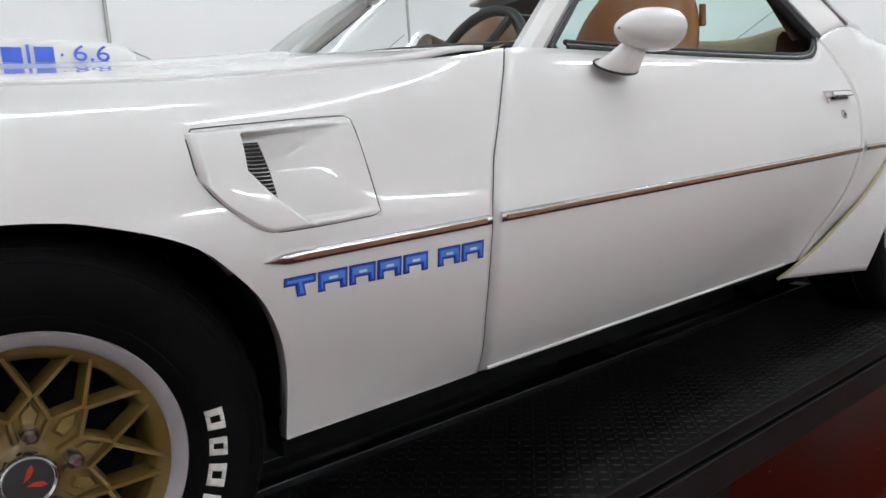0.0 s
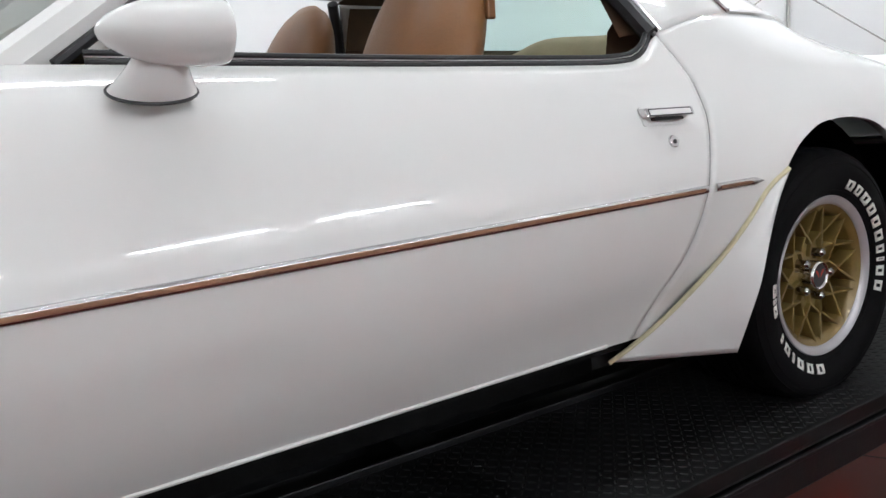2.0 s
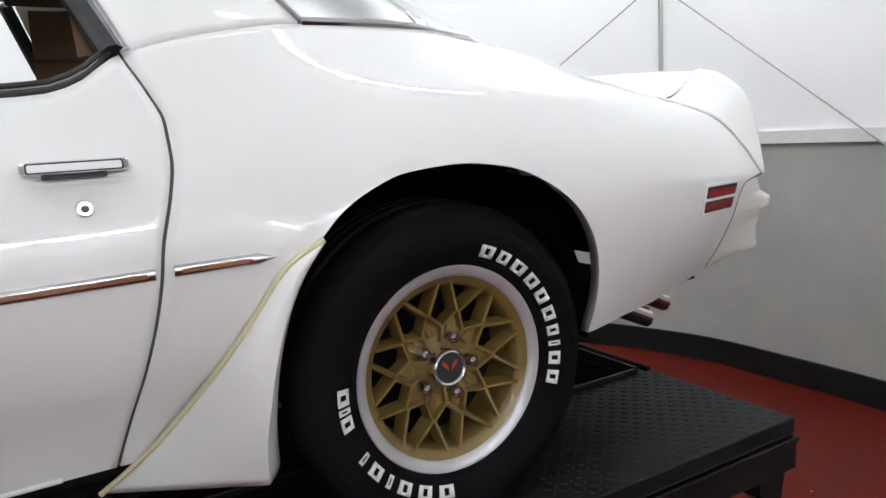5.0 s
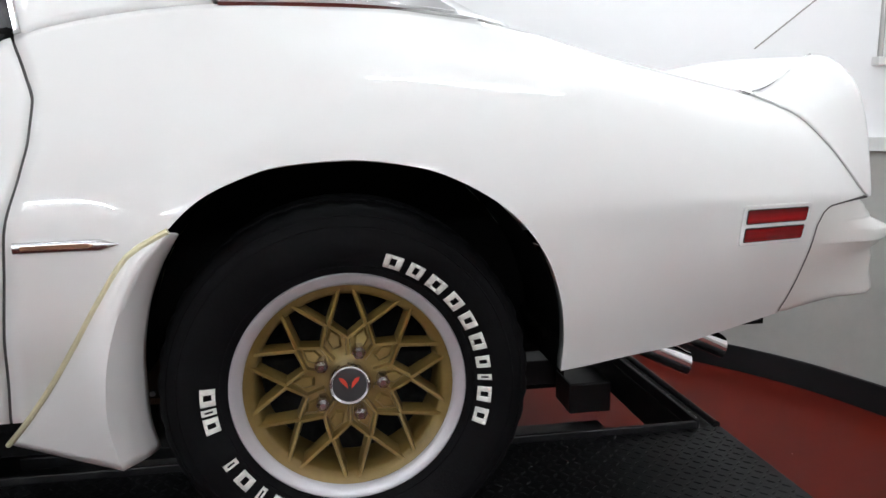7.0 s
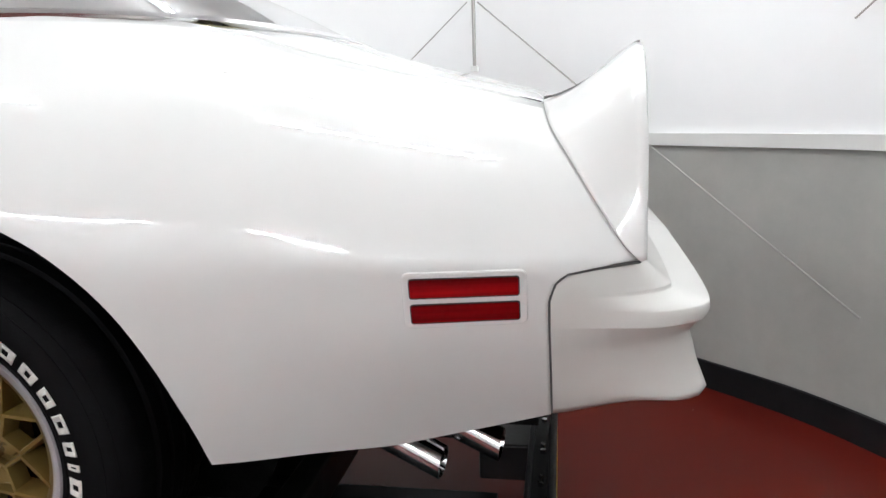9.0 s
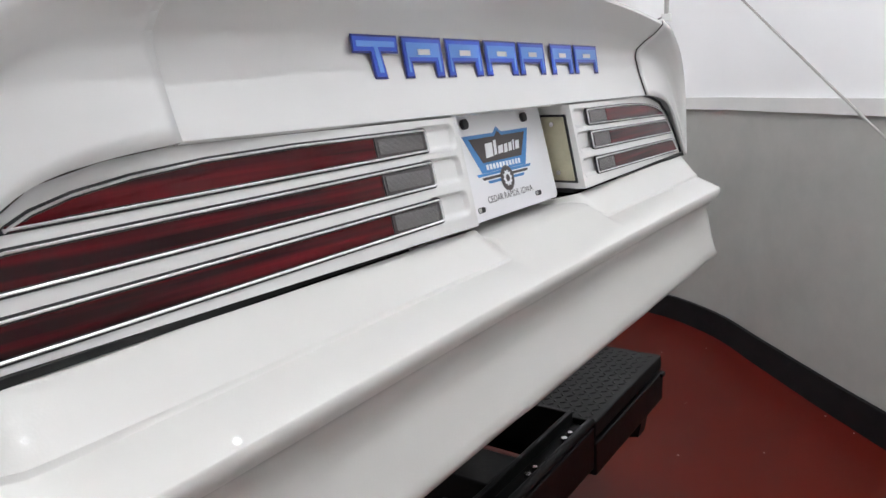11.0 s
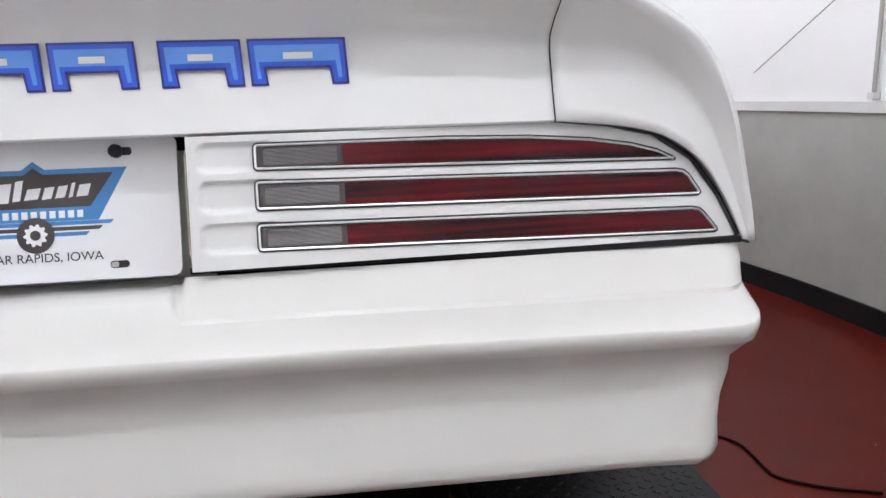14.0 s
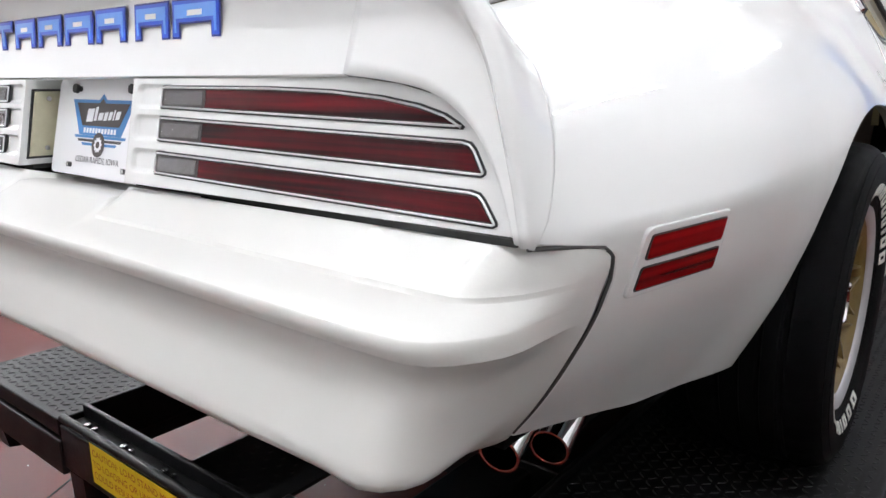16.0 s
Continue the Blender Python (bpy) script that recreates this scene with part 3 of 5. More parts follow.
def roof_piece(name, t0, t1, c0, c1, label):
    return sheet(name, [(RF * (1 - t) + RB * t + np.array((0, 0, .022 * math.sin(math.pi * t))))[c0:c1] for t in np.linspace(t0, t1, 8)], PAINT, car, label=label, solid=.012, flip=True)


roof_piece("roof", .60, 1, 0, 31, "white rear roof")
roof_piece("roof_header", 0, .10, 0, 31, "white windscreen header")
roof_piece("roof_bar", .10, .60, 12, 19, "white centre bar of the open roof")
for s in (-1, 1):
    # sail panel between side window and rear window
    b0 = [P3(s, along(u, top(u)), float(width(along(u, top(u)), top(u))), top(u)) for u in np.linspace(-.5165, -.205, 12)]
    t0 = [P3(s, x, .578, 1.264) for x in np.linspace(-.63, -.38, 12)]
    rows = []
    tan = []
    for u in np.linspace(-.5165, -.205, 12):
        z = top(u)
        a, b = np.array(P3(s, along(u, z), float(width(along(u, z), z)), z)), np.array(P3(s, along(u, z - .03), float(width(along(u, z - .03), z - .03)), z - .03))
        tan.append((a - b) / np.linalg.norm(a - b) * .30)
    for t in np.linspace(0, 1, 16):
        h0, h1, h2, h3 = 2 * t ** 3 - 3 * t ** 2 + 1, -2 * t ** 3 + 3 * t ** 2, t ** 3 - 2 * t ** 2 + t, t ** 3 - t ** 2
        rows.append([h0 * np.array(p) + h1 * np.array(q) + h2 * k + h3 * (np.array(q) - np.array(p)) for p, q, k in zip(b0, t0, tan)])
    sheet("sail_panel", rows, PAINT, car, label="white sail panel", solid=.012, flip=s > 0)
    v, f = tube_data(np.linspace((-.535, s * .792, .95), (-.66, s * .577, 1.262), 8), .020, 8)
    obj("window_seal", v, f, BLACK_TRIM, car, label="black rubber window seal")
    v, f = tube_data(np.linspace((-.515, s * .800, .955), (-.625, s * .585, 1.262), 8), .007, 8)
    obj("window_moulding", v, f, CHROME, car, label="chrome moulding")
    # windscreen pillar
    v, f = tube_data(np.linspace((-1.815, s * .795, .845), (-1.275, s * .595, 1.262), 8), .032, 8)
    obj("windscreen_pillar", v, f, PAINT, car, label="white windscreen pillar")
    v, f = tube_data(np.linspace((-1.70, s * .780, .895), (-1.23, s * .602, 1.255), 8), .009, 8)
    obj("pillar_seal", v, f, BLACK_TRIM, car, label="black rubber pillar seal")
    # sill mouldings under the side window
    us = np.linspace(-1.74, -.56, 40)
    for dz, r, m_, lab in ((.003, .0055, BLACK_TRIM, "black rubber window strip"), (.0105, .0032, CHROME, "chrome window strip"), (.016, .006, BLACK_TRIM, "black rubber window strip")):
        line = [P3(s, along(u, top(u)), float(width(along(u, top(u)), top(u))) - .004 - dz * .6, top(u) + dz) for u in us]
        line.append(P3(s, -.538, .792 - dz * .4, .955 + dz * .4))
        v, f = tube_data(line, r, 8)
        obj("sill_strip", v, f, m_, SIDES[s][1], label=lab)
glass_w = loft("windscreen", cross([(-1.73, .74, .905), (-1.84, .6, .915), (-1.95, .3, .93), (-1.98, 0, .935)], 31), cross(ROOF_F, 31), 8, (-.02, 0, .03), CLEAR_GLASS, "raked windscreen", flip=True)
# hood with its raised centre
rows = []
for x in np.linspace(-3.68, -1.90, 40):
    z, w = top(x), float(width(x, top(x))) - .005
    back = np.clip((x + 2.06) / .12, 0, 1)
    rows.append([(x - .10 * back * (1 - abs(f)) * 0, f * w, z + .003 + .072 * (1 - f * f) * (1 - .45 * back) + .022 * math.exp(-((f * w) / .30) ** 4) * np.clip((x + 3.5) / .4, 0, 1)) for f in np.linspace(-1, 1, 41)])
hood = sheet("hood", rows, PAINT, car, label="white hood", solid=.010, flip=True)
# cowl
rows = []
for x in np.linspace(-1.93, -1.70, 8):
    rows.append([(x - .10 * (1 - f * f), f * .782, .893 + .022 * (1 - f * f)) for f in np.linspace(-1, 1, 21)])
sheet("cowl", rows, PAINT, car, label="white cowl under the windscreen", flip=True)
# nose
rows = []
for f in np.linspace(-1, 1, 31):
    y = .585 * f
    bow = .10 * (1 - f * f)
    rows.append([(-3.64, y, .70 + .075 * (1 - f * f)), (-3.70 - bow * .6, y, .705 + .06 * (1 - f * f)), (-3.78 - bow, y, .68), (-3.82 - bow, y, .60), (-3.80 - bow, y, .50), (-3.84 - bow, y, .42), (-3.78 - bow, y, .32), (-3.70, y, .29)])
sheet("front_bumper", rows, BUMPER_PAINT, car, label="white moulded front bumper", solid=.01)

# rear bumper
LEV = [(.636, 1.080, 0, .030), (.618, 1.105, 0, .040), (.600, 1.130, 0, .045), (.5935, 1.1390, 0, .05), (.5925, 1.1402, 0, .05), (.5875, 1.1425, 0, .052), (.5865, 1.1435, 0, .052), (.580, 1.160, 0, .056), (.570, 1.186, 0, .062), (.5655, 1.1965, .0005, .062), (.564, 1.2000, .001, .062), (.5625, 1.2015, .001, .062), (.5535, 1.2025, .002, .06), (.5440, 1.1995, .0025, .06), (.541, 1.1965, .003, .058), (.535, 1.189, .008, .056), (.526, 1.181, .014, .052), (.514, 1.1755, .028, .048), (.495, 1.176, .045, .045), (.470, 1.183, .056, .045), (.445, 1.191, .063, .045), (.425, 1.198, .066, .045), (.412, 1.202, .067, .045), (.402, 1.199, .071, .045), (.395, 1.184, .085, .045), (.396, 1.09, .13, .045)]


def bumper_row(z, xc, d, r):
    r = r * (1.3 if z > .5 else .8) if r >= .045 else r
    zs = z - (.012 if z > .62 else 0)
    if z < .41:
        zs = .375 + (z - .395) * 1.6
    ys = float(width(.952, max(.376, min(zs, .60)))) - (.0 if xc > 1.1 or z > .5 else .05)
    ctrl = [(.9515, ys, zs), (1.0, ys * .8 + (.812 - d) * .2 - .003, z * .7 + zs * .3 if z > .41 else z * .25 + zs * .75), (xc - r - .03 if r > .02 else 1.04, .814 - d, z), (xc - r, .806 - d, z), (xc - r * .22, .784 - d - r * .35, z), (xc - .010, .69 - d * .5, z), (xc - .004, .5, z), (xc, .25, z)]
    out = spline(ctrl, 34)
    mid = [(xc + .002, y, z) for y in (.21, .18, .165, .158, .153, .148, .143, .12, .08, .04, 0)]
    return list(map(tuple, out)) + mid


rows = []
for k, (z, xc, d, r) in enumerate(LEV):
    half = bumper_row(z, xc, d, r)
    line = [(x, -y, z_) for x, y, z_ in half] + [(x, y, z_) for x, y, z_ in half[::-1][1:]]
    rec = []
    for x, y, z_ in line:
        if k <= 6:
            g = np.clip((.160 - abs(y)) / .012, 0, 1)
            tx, tz = ((1.005, .618), (1.04, .616), (1.07, .614), (1.085, .613), (1.10, .612), (1.112, .610), (1.120, .606))[k]
            x, z_ = x * (1 - g) + tx * g, z_ * (1 - g) + tz * g
        k_ = np.clip((x - .97) / .12, 0, 1)
        up = np.interp(z, (.40, .51, .57, .636), (.010, .005, .004, 0)) + .014 * (1 - (y / .76) ** 2) * np.interp(z, (.40, .57, .625), (1.1, 1, 0))
        rec.append((x - k_ * np.interp(z, (.395, .55, .60, .636), (.012, .013, .008, 0)), y, z_ + k_ * up))
    rows.append(rec)
rows = np.array(rows)
bumper = sheet("rear_bumper", rows, BUMPER_PAINT, car, label="white moulded rear bumper with a deep undercut", sharp=80, flip=True)
nc = rows.shape[1]
for e in bumper.data.edges:
    if e.vertices[0] // nc == e.vertices[1] // nc and e.vertices[0] // nc in (4, 6, 10, 14):
        e.use_edge_sharp = True

# ---------------------------------------------------------------- things on the body
def on_side(x, z, s, off=0.0):
    return (x - right_shift(x, s), s * (float(width(x, z)) + off), z)


def surf_strip(name, x0, x1, z0, z1, h, off0, off1, s, material, parent, label="", n=40, taper=(0, 0)):
    """A moulding that follows the side: height h, from off0 at its edges to off1 in the middle."""
    rows = []
    for t in np.linspace(0, 1, n):
        x = x0 + (x1 - x0) * t
        zc = z0 + (z1 - z0) * t
        k = 1.0
        if taper[0] and x - x0 < taper[0]:
            k = max(.04, (x - x0) / taper[0])
        if taper[1] and x1 - x < taper[1]:
            k = max(.04, (x1 - x) / taper[1])
        prof = ((-1, -.002), (-1, off0), (-.7, off1), (0, off1 * 1.05), (.7, off1), (1, off0), (1, -.002))
        rows.append([on_side(x, zc + a * h / 2 * k, s, b * (.5 + .5 * k) if b > 0 else b) for a, b in prof])
    return sheet(name, rows, material, parent, flip=s < 0, label=label, sharp=50)


def rounded(y0, y1, z0, z1, r, n=4):
    pts = []
    for cy, cz, a0 in ((y1 - r, z1 - r, 0), (y0 + r, z1 - r, 90), (y0 + r, z0 + r, 180), (y1 - r, z0 + r, 270)):
        for k in range(n + 1):
            a = radians(a0 + 90 * k / n)
            pts.append((cy + r * math.cos(a), cz + r * math.sin(a)))
    return pts


def slab(outline, place, off0, off1):
    """A flat piece with the given outline; place(a, b, off) puts it on its surface."""
    n = len(outline)
    v = [place(a, b, off0) for a, b in outline] + [place(a, b, off1) for a, b in outline]
    f = [tuple(range(n, 2 * n))] + [(i, (i + 1) % n, (i + 1) % n + n, i + n) for i in range(n)]
    return v, f


def slab_obj(name, outline, place, off0, off1, material, parent, flip=False, **kw):
    v, f = slab(outline, place, off0, off1)
    if flip:
        f = [g[::-1] for g in f]
    return obj(name, v, f, material, parent, smooth=False, **kw)


for s in (-1, 1):
    fender, door, quarter = SIDES[s]
    for par, x0, x1, z0, z1, tp in ((fender, -2.434, -2.022, .570, .5825, (.035, 0)), (door, -2.000, -.531, .5835, .6115, (0, 0)), (quarter, -.504, -.345, .6125, .615, (0, .03))):
        surf_strip("side_moulding", x0, x1, z0, z1, .0175, .005, .008, s, CHROME_DULL, par, "chrome side moulding", 40, tp)
        surf_strip("moulding_insert", x0 + (.02 if tp[0] else .012), x1 - (.02 if tp[1] else .012), z0, z1, .0088, .007, .0098, s, TAN_TRIM, par, "tan vinyl moulding insert", 40, tp)
    # door handle and lock
    pl = lambda a, b, o, s=s: on_side(a, b, s, o)
    slab_obj("handle_plate", rounded(-.684, -.540, .752, .790, .006), pl, -.002, .0035, PAINT, door, flip=s > 0)
    slab_obj("door_handle", rounded(-.686, -.545, .7695, .7875, .005), pl, .004, .022, CHROME, door, flip=s > 0, label="chrome door handle", bevel=.003)
    slab_obj("handle_shadow_line", rounded(-.6785, -.5525, .7712, .7862, .003), pl, .0205, .0221, INK, door, flip=s > 0)
    slab_obj("handle_insert", rounded(-.676, -.555, .7735, .7840, .002), pl, .021, .0230, PAINT, door, flip=s > 0, label="white painted handle insert")
    slab_obj("handle_catch", rounded(-.660, -.575, .762, .769, .003), pl, .002, .014, BLACK_TRIM, door, flip=s > 0, label="black handle underside")
    slab_obj("door_lock", [(-.611 + .0125 * math.cos(a), .718 + .0125 * math.sin(a)) for a in np.linspace(0, 2 * math.pi, 20, endpoint=False)], pl, -.001, .006, CHROME_DULL, door, flip=s > 0, label="round chrome lock", bevel=.002)
    slab_obj("lock_slot", rounded(-.616, -.606, .7135, .7225, .004), pl, .006, .0068, INK, door, flip=s > 0)
    # sill edge under the door
    us = np.linspace(-1.93, -.61, 30)
    v, f = tube_data([on_side(along(u, low(u)), low(u) + .004, s, .000) for u in us], .005, 6)
    obj("door_edge", v, f, PAINT, door)
    # red side marker
    slab_obj("marker_frame", rounded(.757, .921, .553, .634, .010), pl, -.001, .004, PAINT, quarter, flip=s > 0, label="white marker lamp frame", bevel=.002)
    for z0, z1 in ((.5985, .624), (.562, .5875)):
        slab_obj("marker_gasket", rounded(.7665, .9115, z0 - .0018, z1 + .0018, .004), pl, .003, .0046, INK, quarter, flip=s > 0)
        slab_obj("marker_lens", rounded(.768, .910, z0, z1, .003), pl, .003, .0052, RED_MARK, quarter, flip=s > 0, label="red side marker lens")
    # bumper and spoiler joints
    zs = np.linspace(.378, .636, 40)
    v, f = tube_data([on_side(float(np.interp(z, *REAR_END)) + .0015, z, s, -.0015) for z in zs], .0023, 6)
    obj("bumper_joint", v, f, JAMB, quarter)
    v, f = tube_data([(x, s * (y + .0004), z) for x, y, z in spline(A_CURVE, 30)], .0009, 6)
    obj("spoiler_joint", v, f, mat("joint_grey", (.42, .42, .41), rough=.8) if s < 0 else bpy.data.materials["joint_grey"], quarter)
    v, f = tube_data([(along(u, top(u)), s * (float(width(u, top(u))) - .002), top(u) + .0025) for u in np.linspace(.900, .936, 8)], [.0002, .0004, .0007, .0009, .0011, .0012, .0012, .0012], 6)
    obj("trunk_joint", v, f, JAMB, quarter)
    # wheel spat in front of the rear wheel
    A2 = spline([(-.268, .934, .634), (-.33, .930, .598), (-.385, .915, .525), (-.45, .882, .43), (-.53, .826, .325), (-.60, .768, .245), (-.636, .735, .208)], 24)
    B2 = spline([(-.266, .938, .630), (-.312, .945, .578), (-.350, .949, .505), (-.379, .948, .40), (-.390, .932, .30), (-.385, .900, .214)], 24)
    C2 = spline([(-.262, .905, .622), (-.296, .892, .565), (-.324, .880, .49), (-.342, .862, .39), (-.346, .842, .29), (-.340, .818, .216)], 24)
    rows = []
    for i in range(24):
        row = []
        for t in np.linspace(0, 1, 10):
            p = A2[i] * (1 - t) + B2[i] * t
            o = math.sin(math.pi * t) * .012 * math.sin(math.pi * min(1, i / 16 + .05))
            row.append((p[0] - right_shift(p[0], s), s * (p[1] + o + flare(p[0], p[2])), p[2]))
        for t in np.linspace(.12, 1, 7):
            p = B2[i] * (1 - t) + C2[i] * t
            row.append((p[0] + .006 * math.sin(math.pi * t) - right_shift(p[0], s), s * (p[1] + flare(p[0], p[2]) * (1 - t)), p[2]))
        rows.append(row)
    spat = sheet("wheel_spat", rows, FLARE, quarter, flip=s < 0, label="white plastic wheel spat", solid=.004, sharp=60)
    v, f = tube_data([(x - right_shift(x, s), s * (y + .002 + flare(x, z)), z) for x, y, z in A2], .0055, 8)
    obj("spat_bead", v, f, CREAM, quarter, label="yellowed rubber bead")
    for x, y, z in ((-.551, .786, .2115), (-.345, .868, .43), (-.34, .845, .33)):
        v, f = tube_data([(x, s * (y - .004), z), (x, s * (y + .003), z)], .005, 8)
        obj("spat_screw", v, f, INK, quarter)
    # wheel housings
    for cx in (0.012 - right_shift(0, s), -2.746):
        rows = []
        hr = .425 if cx > -1 else .365
        for a in np.linspace(radians(-6), radians(186), 30):
            rows.append([(cx + hr * math.cos(a), s * y, .335 + hr * math.sin(a)) for y in (.80, .70, .50)])
        sheet("wheel_housing", rows, UNDER, car, flip=s < 0, label="black wheel housing")
        n = 30
        v = [(cx + hr * math.cos(a), s * .5, .335 + hr * math.sin(a)) for a in np.linspace(radians(-40), radians(220), n)]
        obj("housing_wall", v, [tuple(range(n))], UNDER, car, smooth=False)

# shell under the car
# the two long boxes at y .40 to .48 are added to block light under the car
for nm, x0, x1, y0, y1, z0, z1 in (("floor_pan", -2.33, -.42, -.74, .74, .235, .262), ("front_pan", -3.6, -2.3, -.49, .49, .22, .25), ("rear_pan", -.42, .93, -.49, .49, .30, .33), ("rear_side_pan", .42, .93, -.70, -.5, .345, .365), ("rear_side_pan", .42, .93, .5, .70, .345, .365), ("sill_rail", -2.25, -.45, -.48, -.40, .07, .25), ("sill_rail", -2.25, -.45, .40, .48, .07, .25), ("bulkhead", -.44, -.42, -.74, .74, .25, .6), ("tail_bulkhead", .93, .945, -.70, .70, .37, .62), ("rear_axle", -.05, .05, -.7, .7, .30, .37), ("fuel_tank", .45, .9, -.42, .42, .22, .31)):
    box(nm, x0, x1, y0, y1, z0, z1, UNDER, car)

# exhaust tips
for x, y, z in ((.758, -.668, .256), (.856, -.642, .280), (.745, .665, .260), (.84, .64, .283)):
    a, b = np.array([x - .17, y * .97, z + .085]), np.array([x + .01, y, z])
    d = (b - a) / np.linalg.norm(b - a)
    V, F = tube_data([a, b], .031, 20, caps=False)
    V2, F2 = tube_data([a, b], .0275, 20, caps=False)
    F2 = [g[::-1] for g in F2]
    V = [np.array(p) + (np.array([-.010 * (p[2] - z) / .031, 0, 0]) if i >= 20 else 0) for i, p in enumerate(V)]
    V2 = [np.array(p) + (np.array([-.010 * (p[2] - z) / .031, 0, 0]) if i >= 20 else 0) for i, p in enumerate(V2)]
    VV, FF = join((V, F), (V2, F2), ([*V[20:], *V2[20:]], [(i, (i + 1) % 20, (i + 1) % 20 + 20, i + 20) for i in range(20)]))
    obj("exhaust_tip", VV, FF, CHROME, car, label="slash-cut chrome exhaust tip")

# fender vents
for s in (-1, 1):
    fender = SIDES[s][0]
    T0, T1 = np.array(VENT[0]), np.array(VENT[1])
    BT = spline([(*VENT[4], 0), (-2.47, .648, 0), (*VENT[3], 0), (-2.33, .6125, 0), (*VENT[2], 0)], 40)[:, :2]
    TP = np.linspace(T0, T1, 40)
    na, nv = 110, 80
    TP = np.linspace(T0, T1, na)
    BT = np.array([[np.interp(i / (na - 1), np.linspace(0, 1, 40), BT[:, c]) for c in (0, 1)] for i in range(na)])
    step = lambda t: float(np.clip(t, 0, 1) ** 2 * (3 - 2 * np.clip(t, 0, 1)))
    rows = []
    for i in range(na):
        a = i / (na - 1)
        row = []
        for j in range(nv):
            b = j / (nv - 1)
            x, z = TP[i] * (1 - b) + BT[i] * b
            mouth = .285 + max(0, b - .45) * .60
            past = step((a - mouth) / .035)
            # a bulged hood in front, a scooped floor that rises to the rear edge, thin lips above and below
            rim = min(1, a / .05) ** .5 * min(1, min(b, 1 - b) / .035) ** .5
            hood_o = .014 * rim * (.75 + .25 * math.sin(math.pi * b))
            within_ = step((b - .055) / .045) * step((.955 - b) / .045)
            floor_o = -.036 * (1 - step((a - mouth) / (1.02 - mouth)) ** .8)
            lip_o = .008 * rim * (1 - a) ** .6
            o = hood_o * (1 - past) + past * (lip_o * (1 - within_) + floor_o * within_) + .0008
            row.append(on_side(x, z, s, o))
        rows.append(row)
    vent = sheet("fender_vent", rows, PAINT, fender, flip=s > 0, label="white fender air outlet", sharp=75)
    grid = np.array(rows)
    # dark opening with a fine wire grille, lying on the floor of the recess
    def in_recess(a, b, lift):
        fa, fb = a * (na - 1), b * (nv - 1)
        i, j = min(na - 2, int(fa)), min(nv - 2, int(fb))
        p, q = fa - i, fb - j
        c = (grid[i, j] * (1 - p) + grid[i + 1, j] * p) * (1 - q) + (grid[i, j + 1] * (1 - p) + grid[i + 1, j + 1] * p) * q
        return (c[0], c[1] + s * lift, c[2])

    bs = np.linspace(.16, .70, 26)
    left_edge = lambda b: .318 + max(0, b - .45) * .56
    right_edge = lambda b: .44 + (b - .2) * .12
    sheet("vent_opening", [[in_recess(left_edge(b) + (right_edge(b) - left_edge(b)) * u, b, .0012) for u in np.linspace(0, 1, 12)] for b in bs], GAP, fender, flip=s < 0, label="dark vent opening")
    V, F = [], []
    for b in np.linspace(.18, .68, 14):
        line = [in_recess(left_edge(b) + (right_edge(b) - left_edge(b)) * u, b, .0026) for u in np.linspace(0, 1, 6)]
        V, F = join((V, F), tube_data(line, .0009, 5))
    obj("vent_grille", V, F, CHROME_DULL, fender, label="fine wire grille")
    edge = spline([(-2.495, .7615, 0), (-2.40, .7665, 0), (-2.262, .7715, 0), (-2.249, .766, 0)], 24).tolist() + spline([(-2.247, .75, 0), (-2.2385, .64, 0), (-2.2365, .622, 0)], 10).tolist() + spline([(-2.25, .6165, 0), (-2.33, .612, 0), (-2.40, .6105, 0), (-2.425, .618, 0), (-2.47, .649, 0), (-2.498, .683, 0), (-2.507, .71, 0), (-2.507, .745, 0), (-2.495, .7615, 0)], 40).tolist()
    v, f = tube_data([on_side(x, z, s, .0004) for x, z, _ in edge], .0011, 6)
    obj("vent_joint", v, f, JAMB, fender)

# door mirrors
for s in (-1, 1):
    door = SIDES[s][1]
    rows = []
    for t in np.linspace(0, 1, 14):
        x0, w0, z0 = -1.594 + .008 * t, .872 + .05 * t ** .8, .851 + .050 * t
        rx, ry = .027 * (1 - t) ** 1.5 + .031, .010 * (1 - t) + .022
        rows.append([(x0 + rx * math.cos(a), s * (w0 + ry * math.sin(a)), z0 + (-.018 * math.sin(a) * (1 - t))) for a in np.linspace(0, 2 * math.pi, 28, endpoint=False)])
    mirror = sheet("mirror_stalk", rows, PAINT, door, closed=True, flip=s < 0, label="white mirror stalk")
    ring = [(-1.594 + .058 * math.cos(a), s * (.870 + .033 * math.sin(a)), .8505 - .019 * math.sin(a)) for a in np.linspace(0, 2 * math.pi, 29)]
    v, f = tube_data(ring, .0028, 6)
    obj("mirror_gasket", v, f, BLACK_TRIM, door)
    prof = [(-.135, .003), (-.130, .012), (-.115, .023), (-.085, .036), (-.04, .048), (.01, .053), (.06, .055), (.105, .053), (.118, .050), (.121, .045), (.112, .043), (.110, .002)]
    rows = [[(-1.580 + x * .62, s * (.935 + r * 1.0 * math.cos(a)), .918 + .006 * x + r * .80 * math.sin(a)) for a in np.linspace(0, 2 * math.pi, 32, endpoint=False)] for x, r in prof]
    sheet("mirror_head", rows, PAINT, door, closed=True, flip=s > 0, label="white bullet-shaped mirror shell", sharp=60)
    rows = [[(-1.580 + .069, s * (.935 + r * 1.0 * math.cos(a)), .918 + r * .80 * math.sin(a)) for a in np.linspace(0, 2 * math.pi, 24, endpoint=False)] for r in (.043, .001)]
    sheet("mirror_glass", rows, CHROME, door, closed=True, flip=s > 0)


# ---------------------------------------------------------------- tail
def tail_x(y, z):
    return 1.0615 + (.782 - z) * .21 - .046 * (abs(y) - .235)


